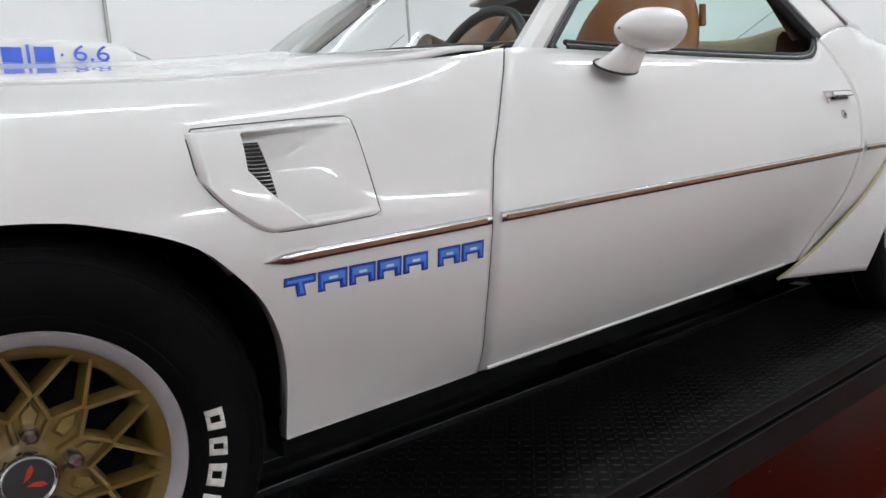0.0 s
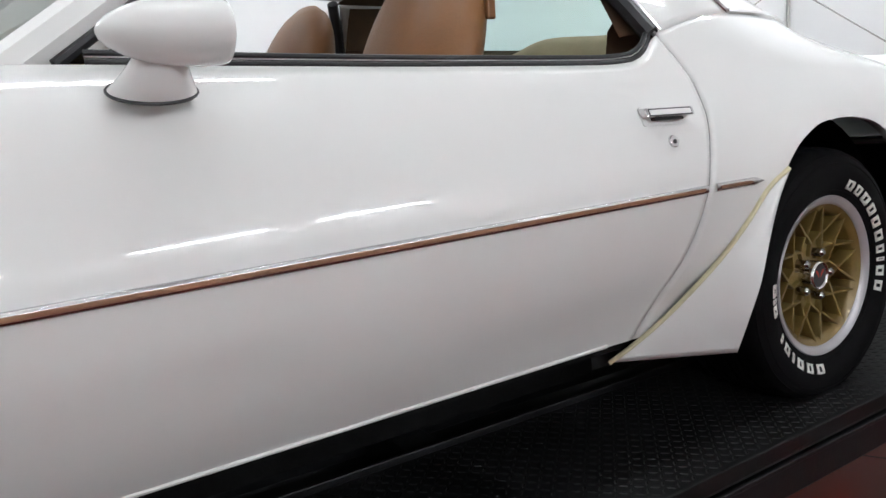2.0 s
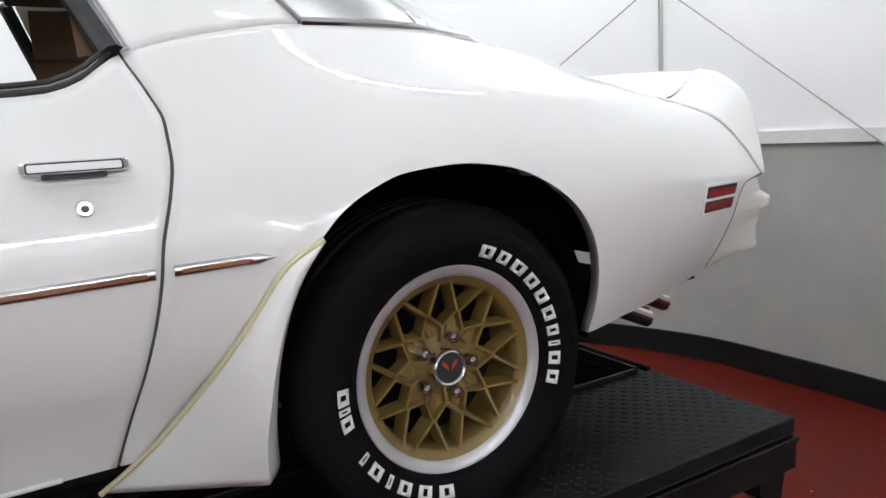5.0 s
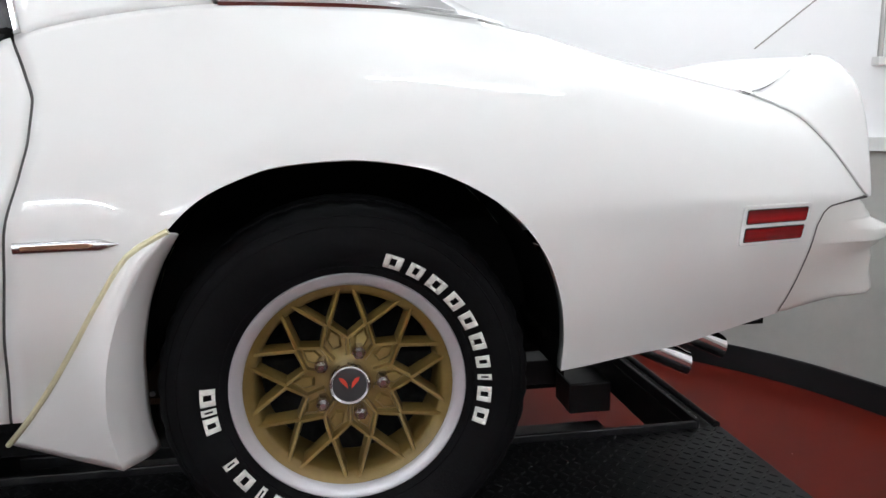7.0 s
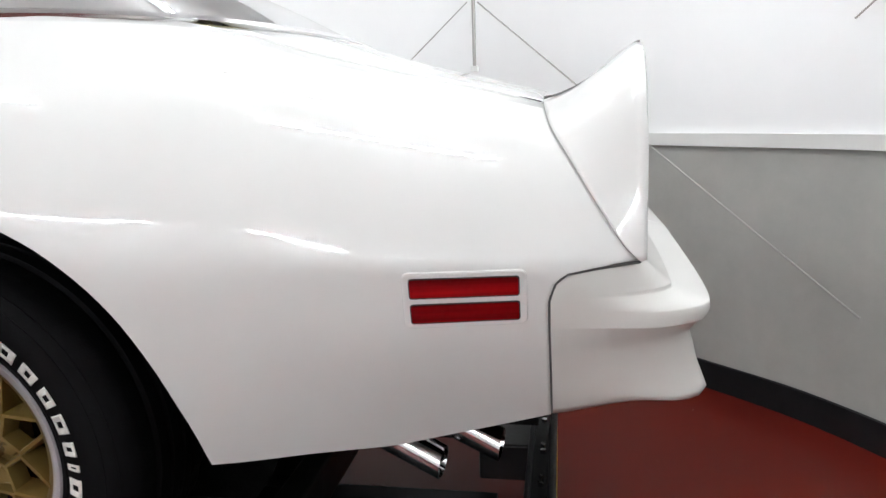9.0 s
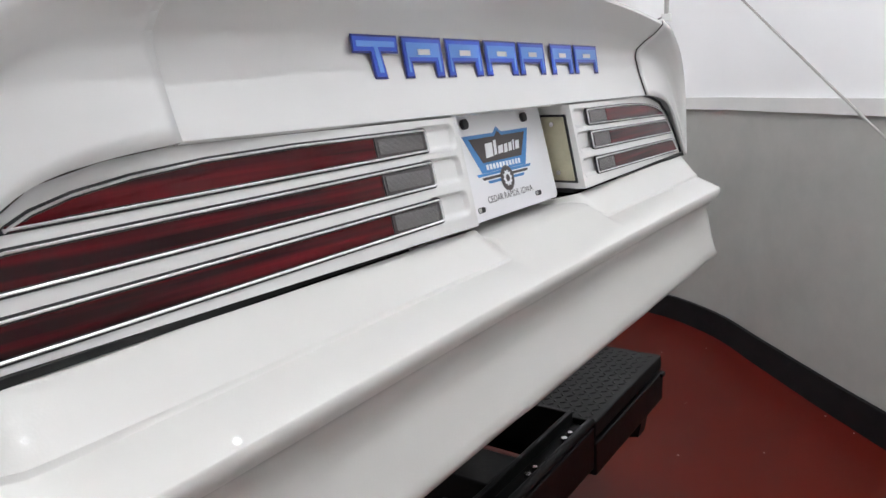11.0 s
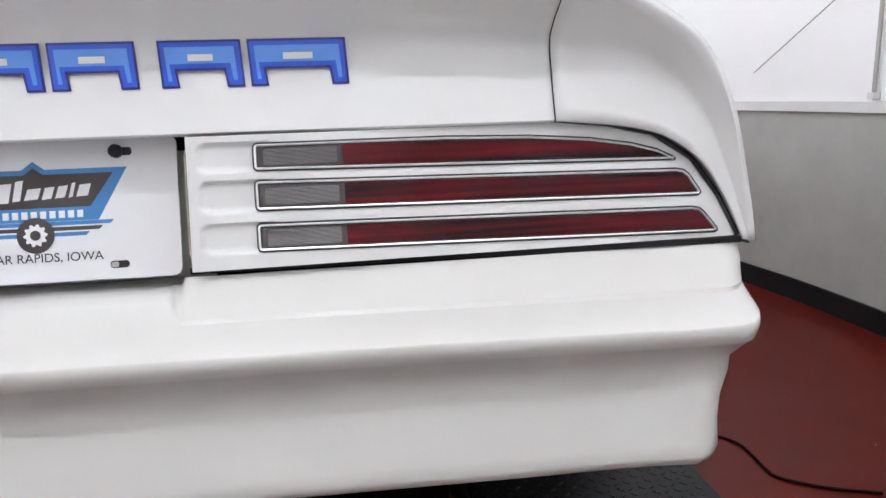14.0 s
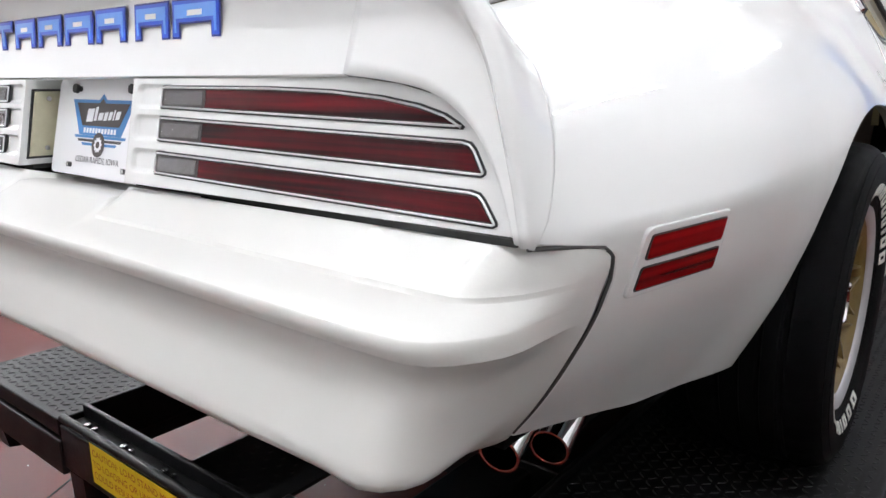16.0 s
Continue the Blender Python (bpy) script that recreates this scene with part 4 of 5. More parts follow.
def c_top(y):
    """Upper edge of the lamp panel at a distance from the middle."""
    ys, zs = zip(*[(.17, .7835), (.577, .7835), (.64, .777), (.695, .765), (.742, .735), (.774, .69), (.797, .642)])
    return float(np.interp(y, ys, zs))


def rounded_left(z0, z1, r=.0055):
    """Left end of a lamp outline with round corners, from the lower edge up to the upper one."""
    low_ = [(.240 + r - r * math.sin(a), z0 + r - r * math.cos(a)) for a in np.linspace(0, math.pi / 2, 6)]
    high = [(.240 + r - r * math.cos(a), z1 - r + r * math.sin(a)) for a in np.linspace(0, math.pi / 2, 6)]
    return low_ + high


ROWS = [(rounded_left(.7445, .775) + [(.45, .7745), (.55, .7715), (.62, .766), (.67, .7585), (.702, .750), (.720, .7415), (.7255, .7375), (.7235, .7350)], .335),
        (rounded_left(.7025, .736) + [(.725, .7265), (.735, .7245), (.7415, .719), (.755, .699), (.7552, .6955), (.751, .6925)], .335),
        (rounded_left(.6595, .691) + [(.742, .6815), (.752, .6795), (.7585, .674), (.774, .6545), (.7742, .6510), (.770, .6485)], .335)]


def in_poly(P, x, z):
    inside = False
    for i in range(len(P)):
        (x1, z1), (x2, z2) = P[i - 1], P[i]
        if (z1 > z) != (z2 > z) and x < (x2 - x1) * (z - z1) / (z2 - z1) + x1:
            inside = not inside
    return inside


def poly_dist(P, x, z):
    best = 9
    for i in range(len(P)):
        a, b = np.array(P[i - 1]), np.array(P[i])
        t = np.clip(((x, z) - a) @ (b - a) / max(1e-9, (b - a) @ (b - a)), 0, 1)
        best = min(best, np.linalg.norm((x, z) - a - t * (b - a)))
    return best if in_poly(P, x, z) else -best


def shrunk(P, d):
    """The outline moved inwards by a distance."""
    Q = np.array(P, float)
    area = sum(Q[i - 1, 0] * Q[i, 1] - Q[i, 0] * Q[i - 1, 1] for i in range(len(Q)))
    e = np.roll(Q, -1, axis=0) - Q
    e /= np.linalg.norm(e, axis=1)[:, None] + 1e-9
    nrm = np.stack([-e[:, 1], e[:, 0]], 1) * (1 if area > 0 else -1)
    res = []
    for i in range(len(Q)):
        m_ = nrm[i - 1] + nrm[i]
        m_ /= np.linalg.norm(m_) + 1e-9
        res.append(tuple(Q[i] + m_ * d / max(.55, float(m_ @ nrm[i]))))
    return res


DENTS = [rounded(.184, .262, z0, z1, .009) for z0, z1 in ((.746, .774), (.7045, .735), (.662, .690))]
for s in (-1, 1):
    ys = list(np.linspace(.172, .270, 40)) + list(np.linspace(.278, .60, 46)) + list(np.linspace(.605, .797, 44))
    rows = []
    for y in ys:
        zt_ = c_top(y)
        row = []
        for f in np.linspace(0, 1, 64):
            z = .6435 + (zt_ - .6435) * f
            o = 0.0
            for P, d0 in [(d_, .0055) for d_ in DENTS]:
                d = poly_dist(P, y, z)
                if d > -.006:
                    o = -d0 * float(np.clip((d + .002) / .0045, 0, 1))
            row.append((tail_x(y, z) + o, s * y, z))
        rows.append(row)
    panel = sheet("tail_lamp_panel", rows, PAINT, car, flip=s < 0, label="white louvred tail lamp panel", sharp=35)
    for outline, ys_ in ROWS:
        pl = lambda a, b, o, s=s: (tail_x(a, b) + o, s * a, b)
        slab_obj("lamp_gasket", outline, pl, -.002, .0012, INK, panel, flip=s < 0)
        inner = shrunk(outline, .0056)
        ring = [pl(a, b, .0018) for a, b in shrunk(outline, .0031)]
        v, f = tube_data(ring + ring[:1], .0013, 6, caps=False)
        obj("lamp_bezel", v, f, BEZEL, panel, label="thin chrome lamp bezel")
        left = [(a, b) for a, b in inner if a < ys_]
        b_lo = np.interp(ys_, [min(inner, key=lambda q: q[0])[0], max(q[0] for q in inner)], [inner[0][1], inner[-1][1]])
        tops = sorted([(a, b) for a, b in inner[8:-1]], key=lambda q: q[0])
        b_hi = np.interp(ys_, [q[0] for q in tops], [q[1] for q in tops])
        slab_obj("clear_lens", left + [(ys_ - .001, b_hi), (ys_ - .001, b_lo)], pl, .0008, .0022, CLEAR_LENS, panel, flip=s < 0, label="smoky clear reversing lens")
        rest = [(ys_ + .001, b_lo), (ys_ + .001, b_hi)] + [(a, b) for a, b in inner if a >= ys_]
        slab_obj("red_lens", rest, pl, .0008, .0024, RED_LENS, panel, flip=s < 0, label="dark red tail lamp lens")
        zc = inner[0][1] * .5 + b_hi * .5
        slab_obj("reflector", rounded(.2515, ys_ - .005, zc - .0088, zc + .0084, .002), pl, .002, .0030, REFLECTOR, panel, flip=s < 0, label="ribbed clear reflector")
    # black joint round the panel and under it
    v, f = tube_data([(tail_x(y, c_top(y)) + .001, s * (y + .002), c_top(y) + .003) for y in ys[74:]], .0028, 8)
    obj("panel_seal", v, f, BLACK_TRIM, panel, label="black rubber seal")
    box("panel_gap", .985, tail_x(.5, .64) - .006, min(s * .165, s * .80), max(s * .165, s * .80), .6365, .6432, GAP, car)
    # inner cheek with the number plate lamp
    v, f = prism([(.985, .638), (tail_x(.172, .6435), .6435), (tail_x(.172, .7835), .7835), (.985, .7835)], s * .1722, s * .1755)
    obj("panel_cheek", v, f, PAINT, panel, smooth=False)
    sh = lambda z: tail_x(.172, z)
    v, f = prism([(1.022, .653), (sh(.66) - .010, .653), (sh(.768) - .010, .768), (1.010, .768)], s * .1722, s * .1690)
    obj("plate_lamp_frame", v, f, INK, panel, smooth=False)
    v, f = prism([(1.025, .657), (sh(.66) - .014, .657), (sh(.764) - .014, .764), (1.014, .764)], s * .1722, s * .1665)
    obj("plate_lamp_lens", v, f, LICENCE_LENS, panel, smooth=False, label="yellowed number plate lamp lens")
    for zz in (.67, .752):
        v, f = tube_data([(1.042 + (.7 - zz) * .15, s * .168, zz), (1.042 + (.7 - zz) * .15, s * .1645, zz)], .0042, 8)
        obj("lamp_screw", v, f, CHROME_DULL, panel)
box("plate_recess", .978, .986, -.175, .175, .60, .80, PAINT, car, label="white number plate recess")
box("recess_shade", .9865, .992, -.165, .165, .765, .792, GAP, car)
box("lid_lip", .985, 1.036, -.56, .56, .7855, .7895, PAINT, car)
box("panel_header", .985, 1.044, -.172, .172, .783, .7865, PAINT, car)


def text_data(body, size, align="CENTER"):
    cu = bpy.data.curves.new("writing", "FONT")
    cu.body, cu.size, cu.align_x = body, size, align
    cu.extrude = 0.0
    ob = bpy.data.objects.new("writing", cu)
    scene.collection.objects.link(ob)
    me = bpy.data.meshes.new_from_object(ob.evaluated_get(bpy.context.evaluated_depsgraph_get()))
    v = [tuple(q.co) for q in me.vertices]
    f = [tuple(p.vertices) for p in me.polygons]
    bpy.data.objects.remove(ob)
    bpy.data.curves.remove(cu)
    bpy.data.meshes.remove(me)
    return v, f


# number plate: a dealer's plate with a shield
plate = thing("dealer_plate", "white dealer plate with a blue shield on the tail", "plate", (1.0325, 0, .708))
plate.rotation_euler = (0, math.atan2(.0355, .150) * -1, 0)


def on_plate(a, b, o):
    return (o, a, b)


slab_obj("plate_sheet", rounded(-.152, .152, -.0785, .0785, .010), on_plate, -.0015, .001, PLATE_WHITE, plate, label="white metal plate", bevel=.0006)
SHIELD = [(-.098, .045), (-.012, .045), (0, .054), (.012, .045), (.098, .045), (.066, -.012), (-.066, -.012)]
slab_obj("shield", SHIELD, on_plate, .001, .0014, PRINT_BLUE, plate, flip=True, label="blue shield print")
slab_obj("shield_field", [(-.083, .0395), (-.010, .0395), (0, .047), (.010, .0395), (.083, .0395), (.058, .003), (-.058, .003)], on_plate, .0014, .0018, INK_BROWN, plate, flip=True, label="dark brown shield field")
WH = PLATE_WHITE
for a0, a1, b0, b1 in ((-.047, -.026, .009, .031), (-.022, -.014, .011, .034), (-.010, .004, .012, .025), (.008, .018, .012, .026), (.022, .032, .013, .027), (.036, .040, .013, .030), (.044, .056, .014, .028)):
    slab_obj("script_bar", [(a0, b0), (a1, b0 + .001), (a1 + .004, b1), (a0 + .004, b1 - .001)], on_plate, .0018, .0021, WH, plate)
for k in range(11):
    a0 = -.052 + k * .0096
    slab_obj("name_bar", [(a0, -.0085), (a0 + .0062, -.0085), (a0 + .0062, -.0005), (a0, -.0005)], on_plate, .0014, .0018, WH, plate)
for k, (w_, b0) in enumerate(((.078, -.0165), (.066, -.0225), (.052, -.0285))):
    slab_obj("wing_bar", [(-w_, b0), (w_, b0), (w_ + .004, b0 + .0042), (-w_ - .004, b0 + .0042)], on_plate, .001, .0014, INK_BROWN if k % 2 else PRINT_BLUE, plate)
circ = lambda r, n=28: [(r * math.cos(a), -.0265 + r * math.sin(a)) for a in np.linspace(0, 2 * math.pi, n, endpoint=False)]
slab_obj("emblem_disc", circ(.0195), on_plate, .0016, .002, INK_BROWN, plate)
slab_obj("emblem_gear", [((.0125 if k % 4 < 2 else .0100) * math.cos(k * math.pi / 20), -.0265 + (.0125 if k % 4 < 2 else .0100) * math.sin(k * math.pi / 20)) for k in range(40)], on_plate, .002, .0023, WH, plate)
slab_obj("emblem_hole", circ(.0055, 16), on_plate, .0023, .0026, INK_BROWN, plate)
v, f = text_data("CEDAR RAPIDS, IOWA", .0138)
obj("plate_writing", [(.0016, a * 1.0, b - .056) for a, b, c in v], f, INK, plate, smooth=False, label="black place name")
for a in (-.088, .088):
    slab_obj("bolt_slot", rounded(a - .004, a + .016, .0575, .0665, .0035), on_plate, .001, .0014, INK, plate)
    v, f = tube_data([(.001, a, .062), (.007, a, .062)], .0075, 12)
    obj("plate_bolt", v, f, INK, plate, label="black plate bolt")
    slab_obj("lower_slot", rounded(a - .012, a + .008, -.0665, -.0585, .0035), on_plate, .001, .0014, INK, plate)
    slab_obj("slot_light", rounded(a - .011, a - .003, -.0655, -.0595, .002), on_plate, .0014, .0017, CHROME_DULL, plate)


# model name decals, as plain block shapes
def block_shapes(spans, b0, b1, place, parent, flip, lab):
    """Arched block shapes: a dark edge, a blue body and a light core."""
    hgt = b1 - b0
    for k, (a0, a1) in enumerate(spans):
        w_ = a1 - a0
        t = hgt * .34
        lean = hgt * .10
        for grow, off, m_ in ((0, .0008, DECAL_DARK), (-.05, .0015, DECAL_MID), (-.145, .0022, DECAL_LIGHT)):
            g = -grow * hgt
            if k in (0,):
                m0 = a0 + w_ * .36
                P = [(a0 + g, b1 - g), (a0 + g, b1 - t - hgt * .08 + g), (m0 + g, b1 - t - hgt * .08 + g), (m0 + g + lean, b0 + g), (m0 + t * 1.35 - g + lean, b0 + g), (m0 + t * 1.25 - g, b1 - t - hgt * .08 + g), (a1 - g, b1 - t - hgt * .08 + g), (a1 - g, b1 - g)]
            else:
                P = [(a0 + g, b1 - g), (a0 + g + lean * .5, b0 + g), (a0 + t * 1.1 - g + lean * .5, b0 + g), (a0 + t * 1.1 - g, b0 + hgt * .36 + g), (a1 - t * 1.1 + g, b0 + hgt * .36 + g), (a1 - t * 1.1 + g + lean * .5, b0 + g), (a1 - g + lean * .5, b0 + g), (a1 - g, b1 - g)]
            slab_obj("decal_block", P, place, off - .0006, off, m_, parent, flip=flip, label=lab if grow == 0 else "")
        if k:
            P = [(a0 + w_ * .36, b1 - hgt * .30), (a0 + w_ * .36, b1 - hgt * .44), (a1 - w_ * .34, b1 - hgt * .44), (a1 - w_ * .34, b1 - hgt * .30)]
            slab_obj("decal_cutout", P, place, .0015, .0026, PAINT, parent, flip=flip)


q = np.polyfit([22, 365, 709, 946], [-.338, -.1365, .111, .345], 2)
PX = [(22, 182), (195, 332), (345, 472), (483, 604), (612, 716), (742, 836), (843, 950)]
SP = [(float(np.polyval(q, a)), float(np.polyval(q, b))) for a, b in PX]


def on_lid(a, b, o):
    k = 1 - (a / .5735) ** 2
    return (1.0385 + .006 * k + .0008 - (b - .834) * .10 + o, a, b)


block_shapes(SP, .834, .8835, on_lid, spoiler, True, "blue block decal")
span = lambda x0, x1, pxs: [(x0 + (x1 - x0) * (a - pxs[0][0]) / (pxs[-1][1] - pxs[0][0]), x0 + (x1 - x0) * (b - pxs[0][0]) / (pxs[-1][1] - pxs[0][0])) for a, b in pxs]
LP = [(0, 62), (66, 126), (130, 186), (190, 244), (248, 306), (330, 386), (390, 448)]
for s in (-1, 1):
    block_shapes(span(-2.404, -2.036, LP), .513, .5455, lambda a, b, o, s=s: on_side(a, b + (a + 2.22) * .02, s, o + .0008), SIDES[s][0], s > 0, "blue block decal")

# hood scoop
rows = []
for x, w_, h in ((-3.02, .05, .0), (-2.99, .15, .055), (-2.90, .175, .085), (-2.70, .18, .098), (-2.45, .175, .097), (-2.375, .165, .092), (-2.355, .150, .080), (-2.352, .13, .0)):
    sec = [(-1, 0), (-1, .35), (-.97, .8), (-.90, .96), (-.7, 1.0), (0, 1.03), (.7, 1.0), (.90, .96), (.97, .8), (1, .35), (1, 0)]
    rows.append([(x, a * w_, .885 + b * h + .0) for a, b in sec])
scoop = sheet("hood_scoop", rows, PAINT, car, flip=False, label="white hood scoop", sharp=45)
for s in (-1, 1):
    pl = lambda a, b, o, s=s: (a, s * (.1785 + o - .05 * max(0, a + 2.45) ** 1.0 * .8), .885 + b)
    for a0, a1, b0, b1 in ((-2.618, -2.582, .044, .074), (-2.574, -2.568, .040, .080), (-2.560, -2.524, .046, .076), (-2.512, -2.507, .058, .063)):
        slab_obj("decal_bar", [(a0, b0), (a1, b0), (a1, b1), (a0, b1)], pl, .000, .0012, DECAL_MID, scoop, flip=s > 0)
    v, f = text_data("6.6", .046)
    pts = [pl((-2.453 + a * (1.35 if s < 0 else -1.35)) , .049 + b, .002) for a, b, c in v]
    obj("scoop_writing", pts, f, DECAL_MID, scoop, smooth=False, label="blue number")

# ---------------------------------------------------------------- wheels
R_T, PLATE_Z = .338, .018


def build_wheel():
    prof = [(.194, -.080), (.198, -.103), (.208, -.110), (.224, -.119), (.250, -.129), (.276, -.133), (.298, -.130), (.314, -.122), (.325, -.112), (.332, -.099)]
    tread = []
    for y in np.linspace(-.092, .092, 47):
        g = any(abs(y - q_) < .0042 for q_ in (-.056, -.019, .019, .056))
        tread.append((R_T - .004 * (abs(y) / .092) ** 2.5 - (.007 if g else 0), y))
    prof = prof + tread + [(r, -y) for r, y in prof[::-1]]
    n = 120
    v, f = [], []
    for k, (r, y) in enumerate(prof):
        for a in range(n):
            ang = 2 * math.pi * a / n
            rr = r
            if .060 < abs(y) < .1 and r > .325 and a % 3 == 0:
                rr -= .004
            v.append((rr * math.cos(ang), y, rr * math.sin(ang)))
    f = grid_faces(len(prof), n, True, True)
    tyre = obj("tyre", v, f, RUBBER, car, "black radial tyre with raised white marks", sharp=35)
    for rr, yy in ((.226, -.1195), (.3145, -.1220), (.296, -.1305)):
        vv, ff = tube_data([(rr * math.cos(a), yy, rr * math.sin(a)) for a in np.linspace(0, 2 * math.pi, 97)], .0013, 5, caps=False)
        obj("sidewall_ring", vv, ff, RUBBER, tyre)

    def mark(a0, a1, r0, r1):
        rows = []
        for r in np.linspace(r0, r1, 4):
            y = float(np.interp(r, [.208, .224, .250, .276, .298, .314], [-.110, -.119, -.129, -.133, -.130, -.122])) - .0016
            rows.append([(r * math.cos(radians(a)), y, r * math.sin(radians(a))) for a in np.linspace(a0, a1, 5)])
        return rows

    def bars(a_start, widths, gap, r0, r1):
        a = a_start
        for w_, tall in widths:
            hi = r1 if tall else r0 + (r1 - r0) * .70
            # an open frame: two uprights and two rungs
            for b0, b1, q0, q1 in ((a, a - w_ * .33, r0, hi), (a - w_ * .67, a - w_, r0, hi), (a - w_ * .33, a - w_ * .67, r0, r0 + .0058), (a - w_ * .33, a - w_ * .67, hi - .0058, hi)):
                sheet("sidewall_mark", mark(b1, b0, q0, q1), WHITE_LETTER, tyre, solid=.0012, label="raised white sidewall mark", flip=True)
            a -= w_ + gap

    bars(74, [(7.6, 1), (6.4, 1), (8.0, 1), (7.2, 1), (7.2, 1), (7.2, 1), (5.2, 1), (2.4, 1), (6.6, 1), (6.8, 1)], 3.1, .232, .257)
    bars(264, [(8.0, 1), (7.2, 1), (7.2, 1), (2.6, 1), (7.2, 1), (2.6, 1)], 4.2, .232, .257)
    bars(194, [(6.6, 1), (2.6, 1), (7.4, 1)], 1.2, .232, .257)
    # rim
    v, f = lathe_data([(.192, -.070), (.2000, -.106), (.2035, -.113), (.2015, -.1160), (.197, -.1150), (.186, -.1085), (.1815, -.104), (.180, -.098)], 96)
    rim = obj("rim", v, [g[::-1] for g in f], SILVER, car, "gold snowflake wheel with a machined lip", sharp=50)
    v, f = lathe_data([(.1812, -.1035), (.174, -.098), (.166, -.092), (.1625, -.086), (.160, -.055), (.158, .03), (.162, .09)], 96)
    obj("barrel", v, [g[::-1] for g in f], GOLD, rim, sharp=60)
    V, F = [], []

    def strut(r0, a0, r1, a1, w0, w1, y0, y1, dep):
        p, q_ = np.array([r0 * math.cos(a0), r0 * math.sin(a0)]), np.array([r1 * math.cos(a1), r1 * math.sin(a1)])
        d = (q_ - p) / np.linalg.norm(q_ - p)
        nn = np.array([-d[1], d[0]])
        vv = []
        for c, w_, y in ((p, w0, y0), (q_, w1, y1)):
            for sx, dy in ((-1, 0), (-.55, -.006), (.55, -.006), (1, 0), (1.2, dep), (-1.2, dep)):
                e = c + nn * sx * w_ / 2
                vv.append((e[0], y + dy, e[1]))
        ff = [(i, (i + 1) % 6, (i + 1) % 6 + 6, i + 6) for i in range(6)] + [tuple(range(5, -1, -1)), tuple(range(6, 12))]
        return vv, ff

    for k in range(10):
        a = radians(72) + k * math.pi / 5
        for d in (-1, 1):
            V, F = join((V, F), strut(.110, a + d * .015, .173, a + d * .245, .0098, .0090, -.076, -.091, .034))
            # edges of the petals, from the node to the hollow beside it and on to the hub
            V, F = join((V, F), strut(.113, a + d * .01, .079, a + d * .31, .0088, .0082, -.075, -.069, .026))
        V, F = join((V, F), strut(.081, a + .314, .046, a + .314, .0078, .0095, -.069, -.064, .02))
        # a raised leaf in each petal
        c_, s_ = math.cos(a), math.sin(a)
        leaf = [(.101, 0), (.083, .015), (.060, .010), (.060, -.010), (.083, -.015)]
        o = len(V)
        V = list(V) + [(r_ * c_ - t_ * s_, -.0585, r_ * s_ + t_ * c_) for r_, t_ in leaf] + [((.078 + (r_ - .078) * .72) * c_ - t_ * .62 * s_, -.0655, (.078 + (r_ - .078) * .72) * s_ + t_ * .62 * c_) for r_, t_ in leaf]
        F = list(F) + [(o + q_, o + (q_ + 1) % 5, o + (q_ + 1) % 5 + 5, o + q_ + 5) for q_ in range(5)] + [tuple(o + 5 + q_ for q_ in range(5))]
    # petalled centre: hollows lie in the petals, ridges between them
    ring = []
    for k in range(20):
        a = radians(72) + k * math.pi / 10
        node = k % 2 == 0
        ring.append([(r * math.cos(a), y, r * math.sin(a)) for r, y in (((.113, -.044), (.112, -.062), (.085, -.0585), (.058, -.0585), (.034, -.060)) if node else ((.079, -.040), (.080, -.064), (.070, -.064), (.054, -.062), (.034, -.060)))])
    o = len(V)
    V = list(V) + [p for row in ring for p in row]
    F = list(F) + [tuple(o + q_ for q_ in (k * 5 + j, k * 5 + j + 1, ((k + 1) % 20) * 5 + j + 1, ((k + 1) % 20) * 5 + j)) for k in range(20) for j in range(4)]
    obj("spokes", V, F, GOLD, rim, smooth=True, sharp=30, label="gold painted snowflake spokes")
    v, f = lathe_data([(.001, -.052), (.050, -.052), (.064, -.045), (.070, -.03), (.07, .0)], 40)
    obj("hub_plate", v, [g[::-1] for g in f], GOLD, rim, sharp=40)
    v, f = lathe_data([(.166, .0), (.02, .004)], 48)
    obj("brake_disc", v, [g[::-1] for g in f], UNDER, rim)
    v, f = lathe_data([(.0365, -.052), (.0370, -.090), (.0362, -.098), (.0330, -.1005), (.0300, -.0985), (.0290, -.096)], 40)
    obj("centre_cap", v, [g[::-1] for g in f], CHROME, rim, label="chrome centre cap", sharp=50)
    v, f = lathe_data([(.0292, -.0955), (.001, -.0965)], 32)
    obj("cap_disc", v, [g[::-1] for g in f], INK, rim)
    for sx in (-1, 1):
        P = [(sx * .003, -.006), (sx * .016, .008), (sx * .018, .015), (sx * .010, .013), (sx * .004, .004)]
        vv = [(a, -.0972, b) for a, b in P]
        obj("cap_emblem", vv, [tuple(range(5)) if sx > 0 else tuple(range(4, -1, -1))], RED_INK, rim, smooth=False)
    for k in range(5):
        a = radians(72) + k * 2 * math.pi / 5
        cx, cz = .0590 * math.cos(a), .0590 * math.sin(a)
        P = [(cx + .0118 * math.cos(b), cz + .0118 * math.sin(b)) for b in np.linspace(0, 2 * math.pi, 6, endpoint=False)]
        v, f = prism(P, -.092, -.052)
        v2, f2 = tube_data([(cx, -.0915, cz), (cx, -.098, cz)], [.0102, .0055], 10)
        vv, ff = join((v, f), (v2, f2))
        obj("lug_nut", vv, ff, NUT, rim, smooth=True, sharp=30, label="chrome lug nut")
    for o_ in [rim] + list(rim.children):
        for v_ in o_.data.vertices:
            v_.co.x *= 1.042
            v_.co.z *= 1.042
    return tyre, rim


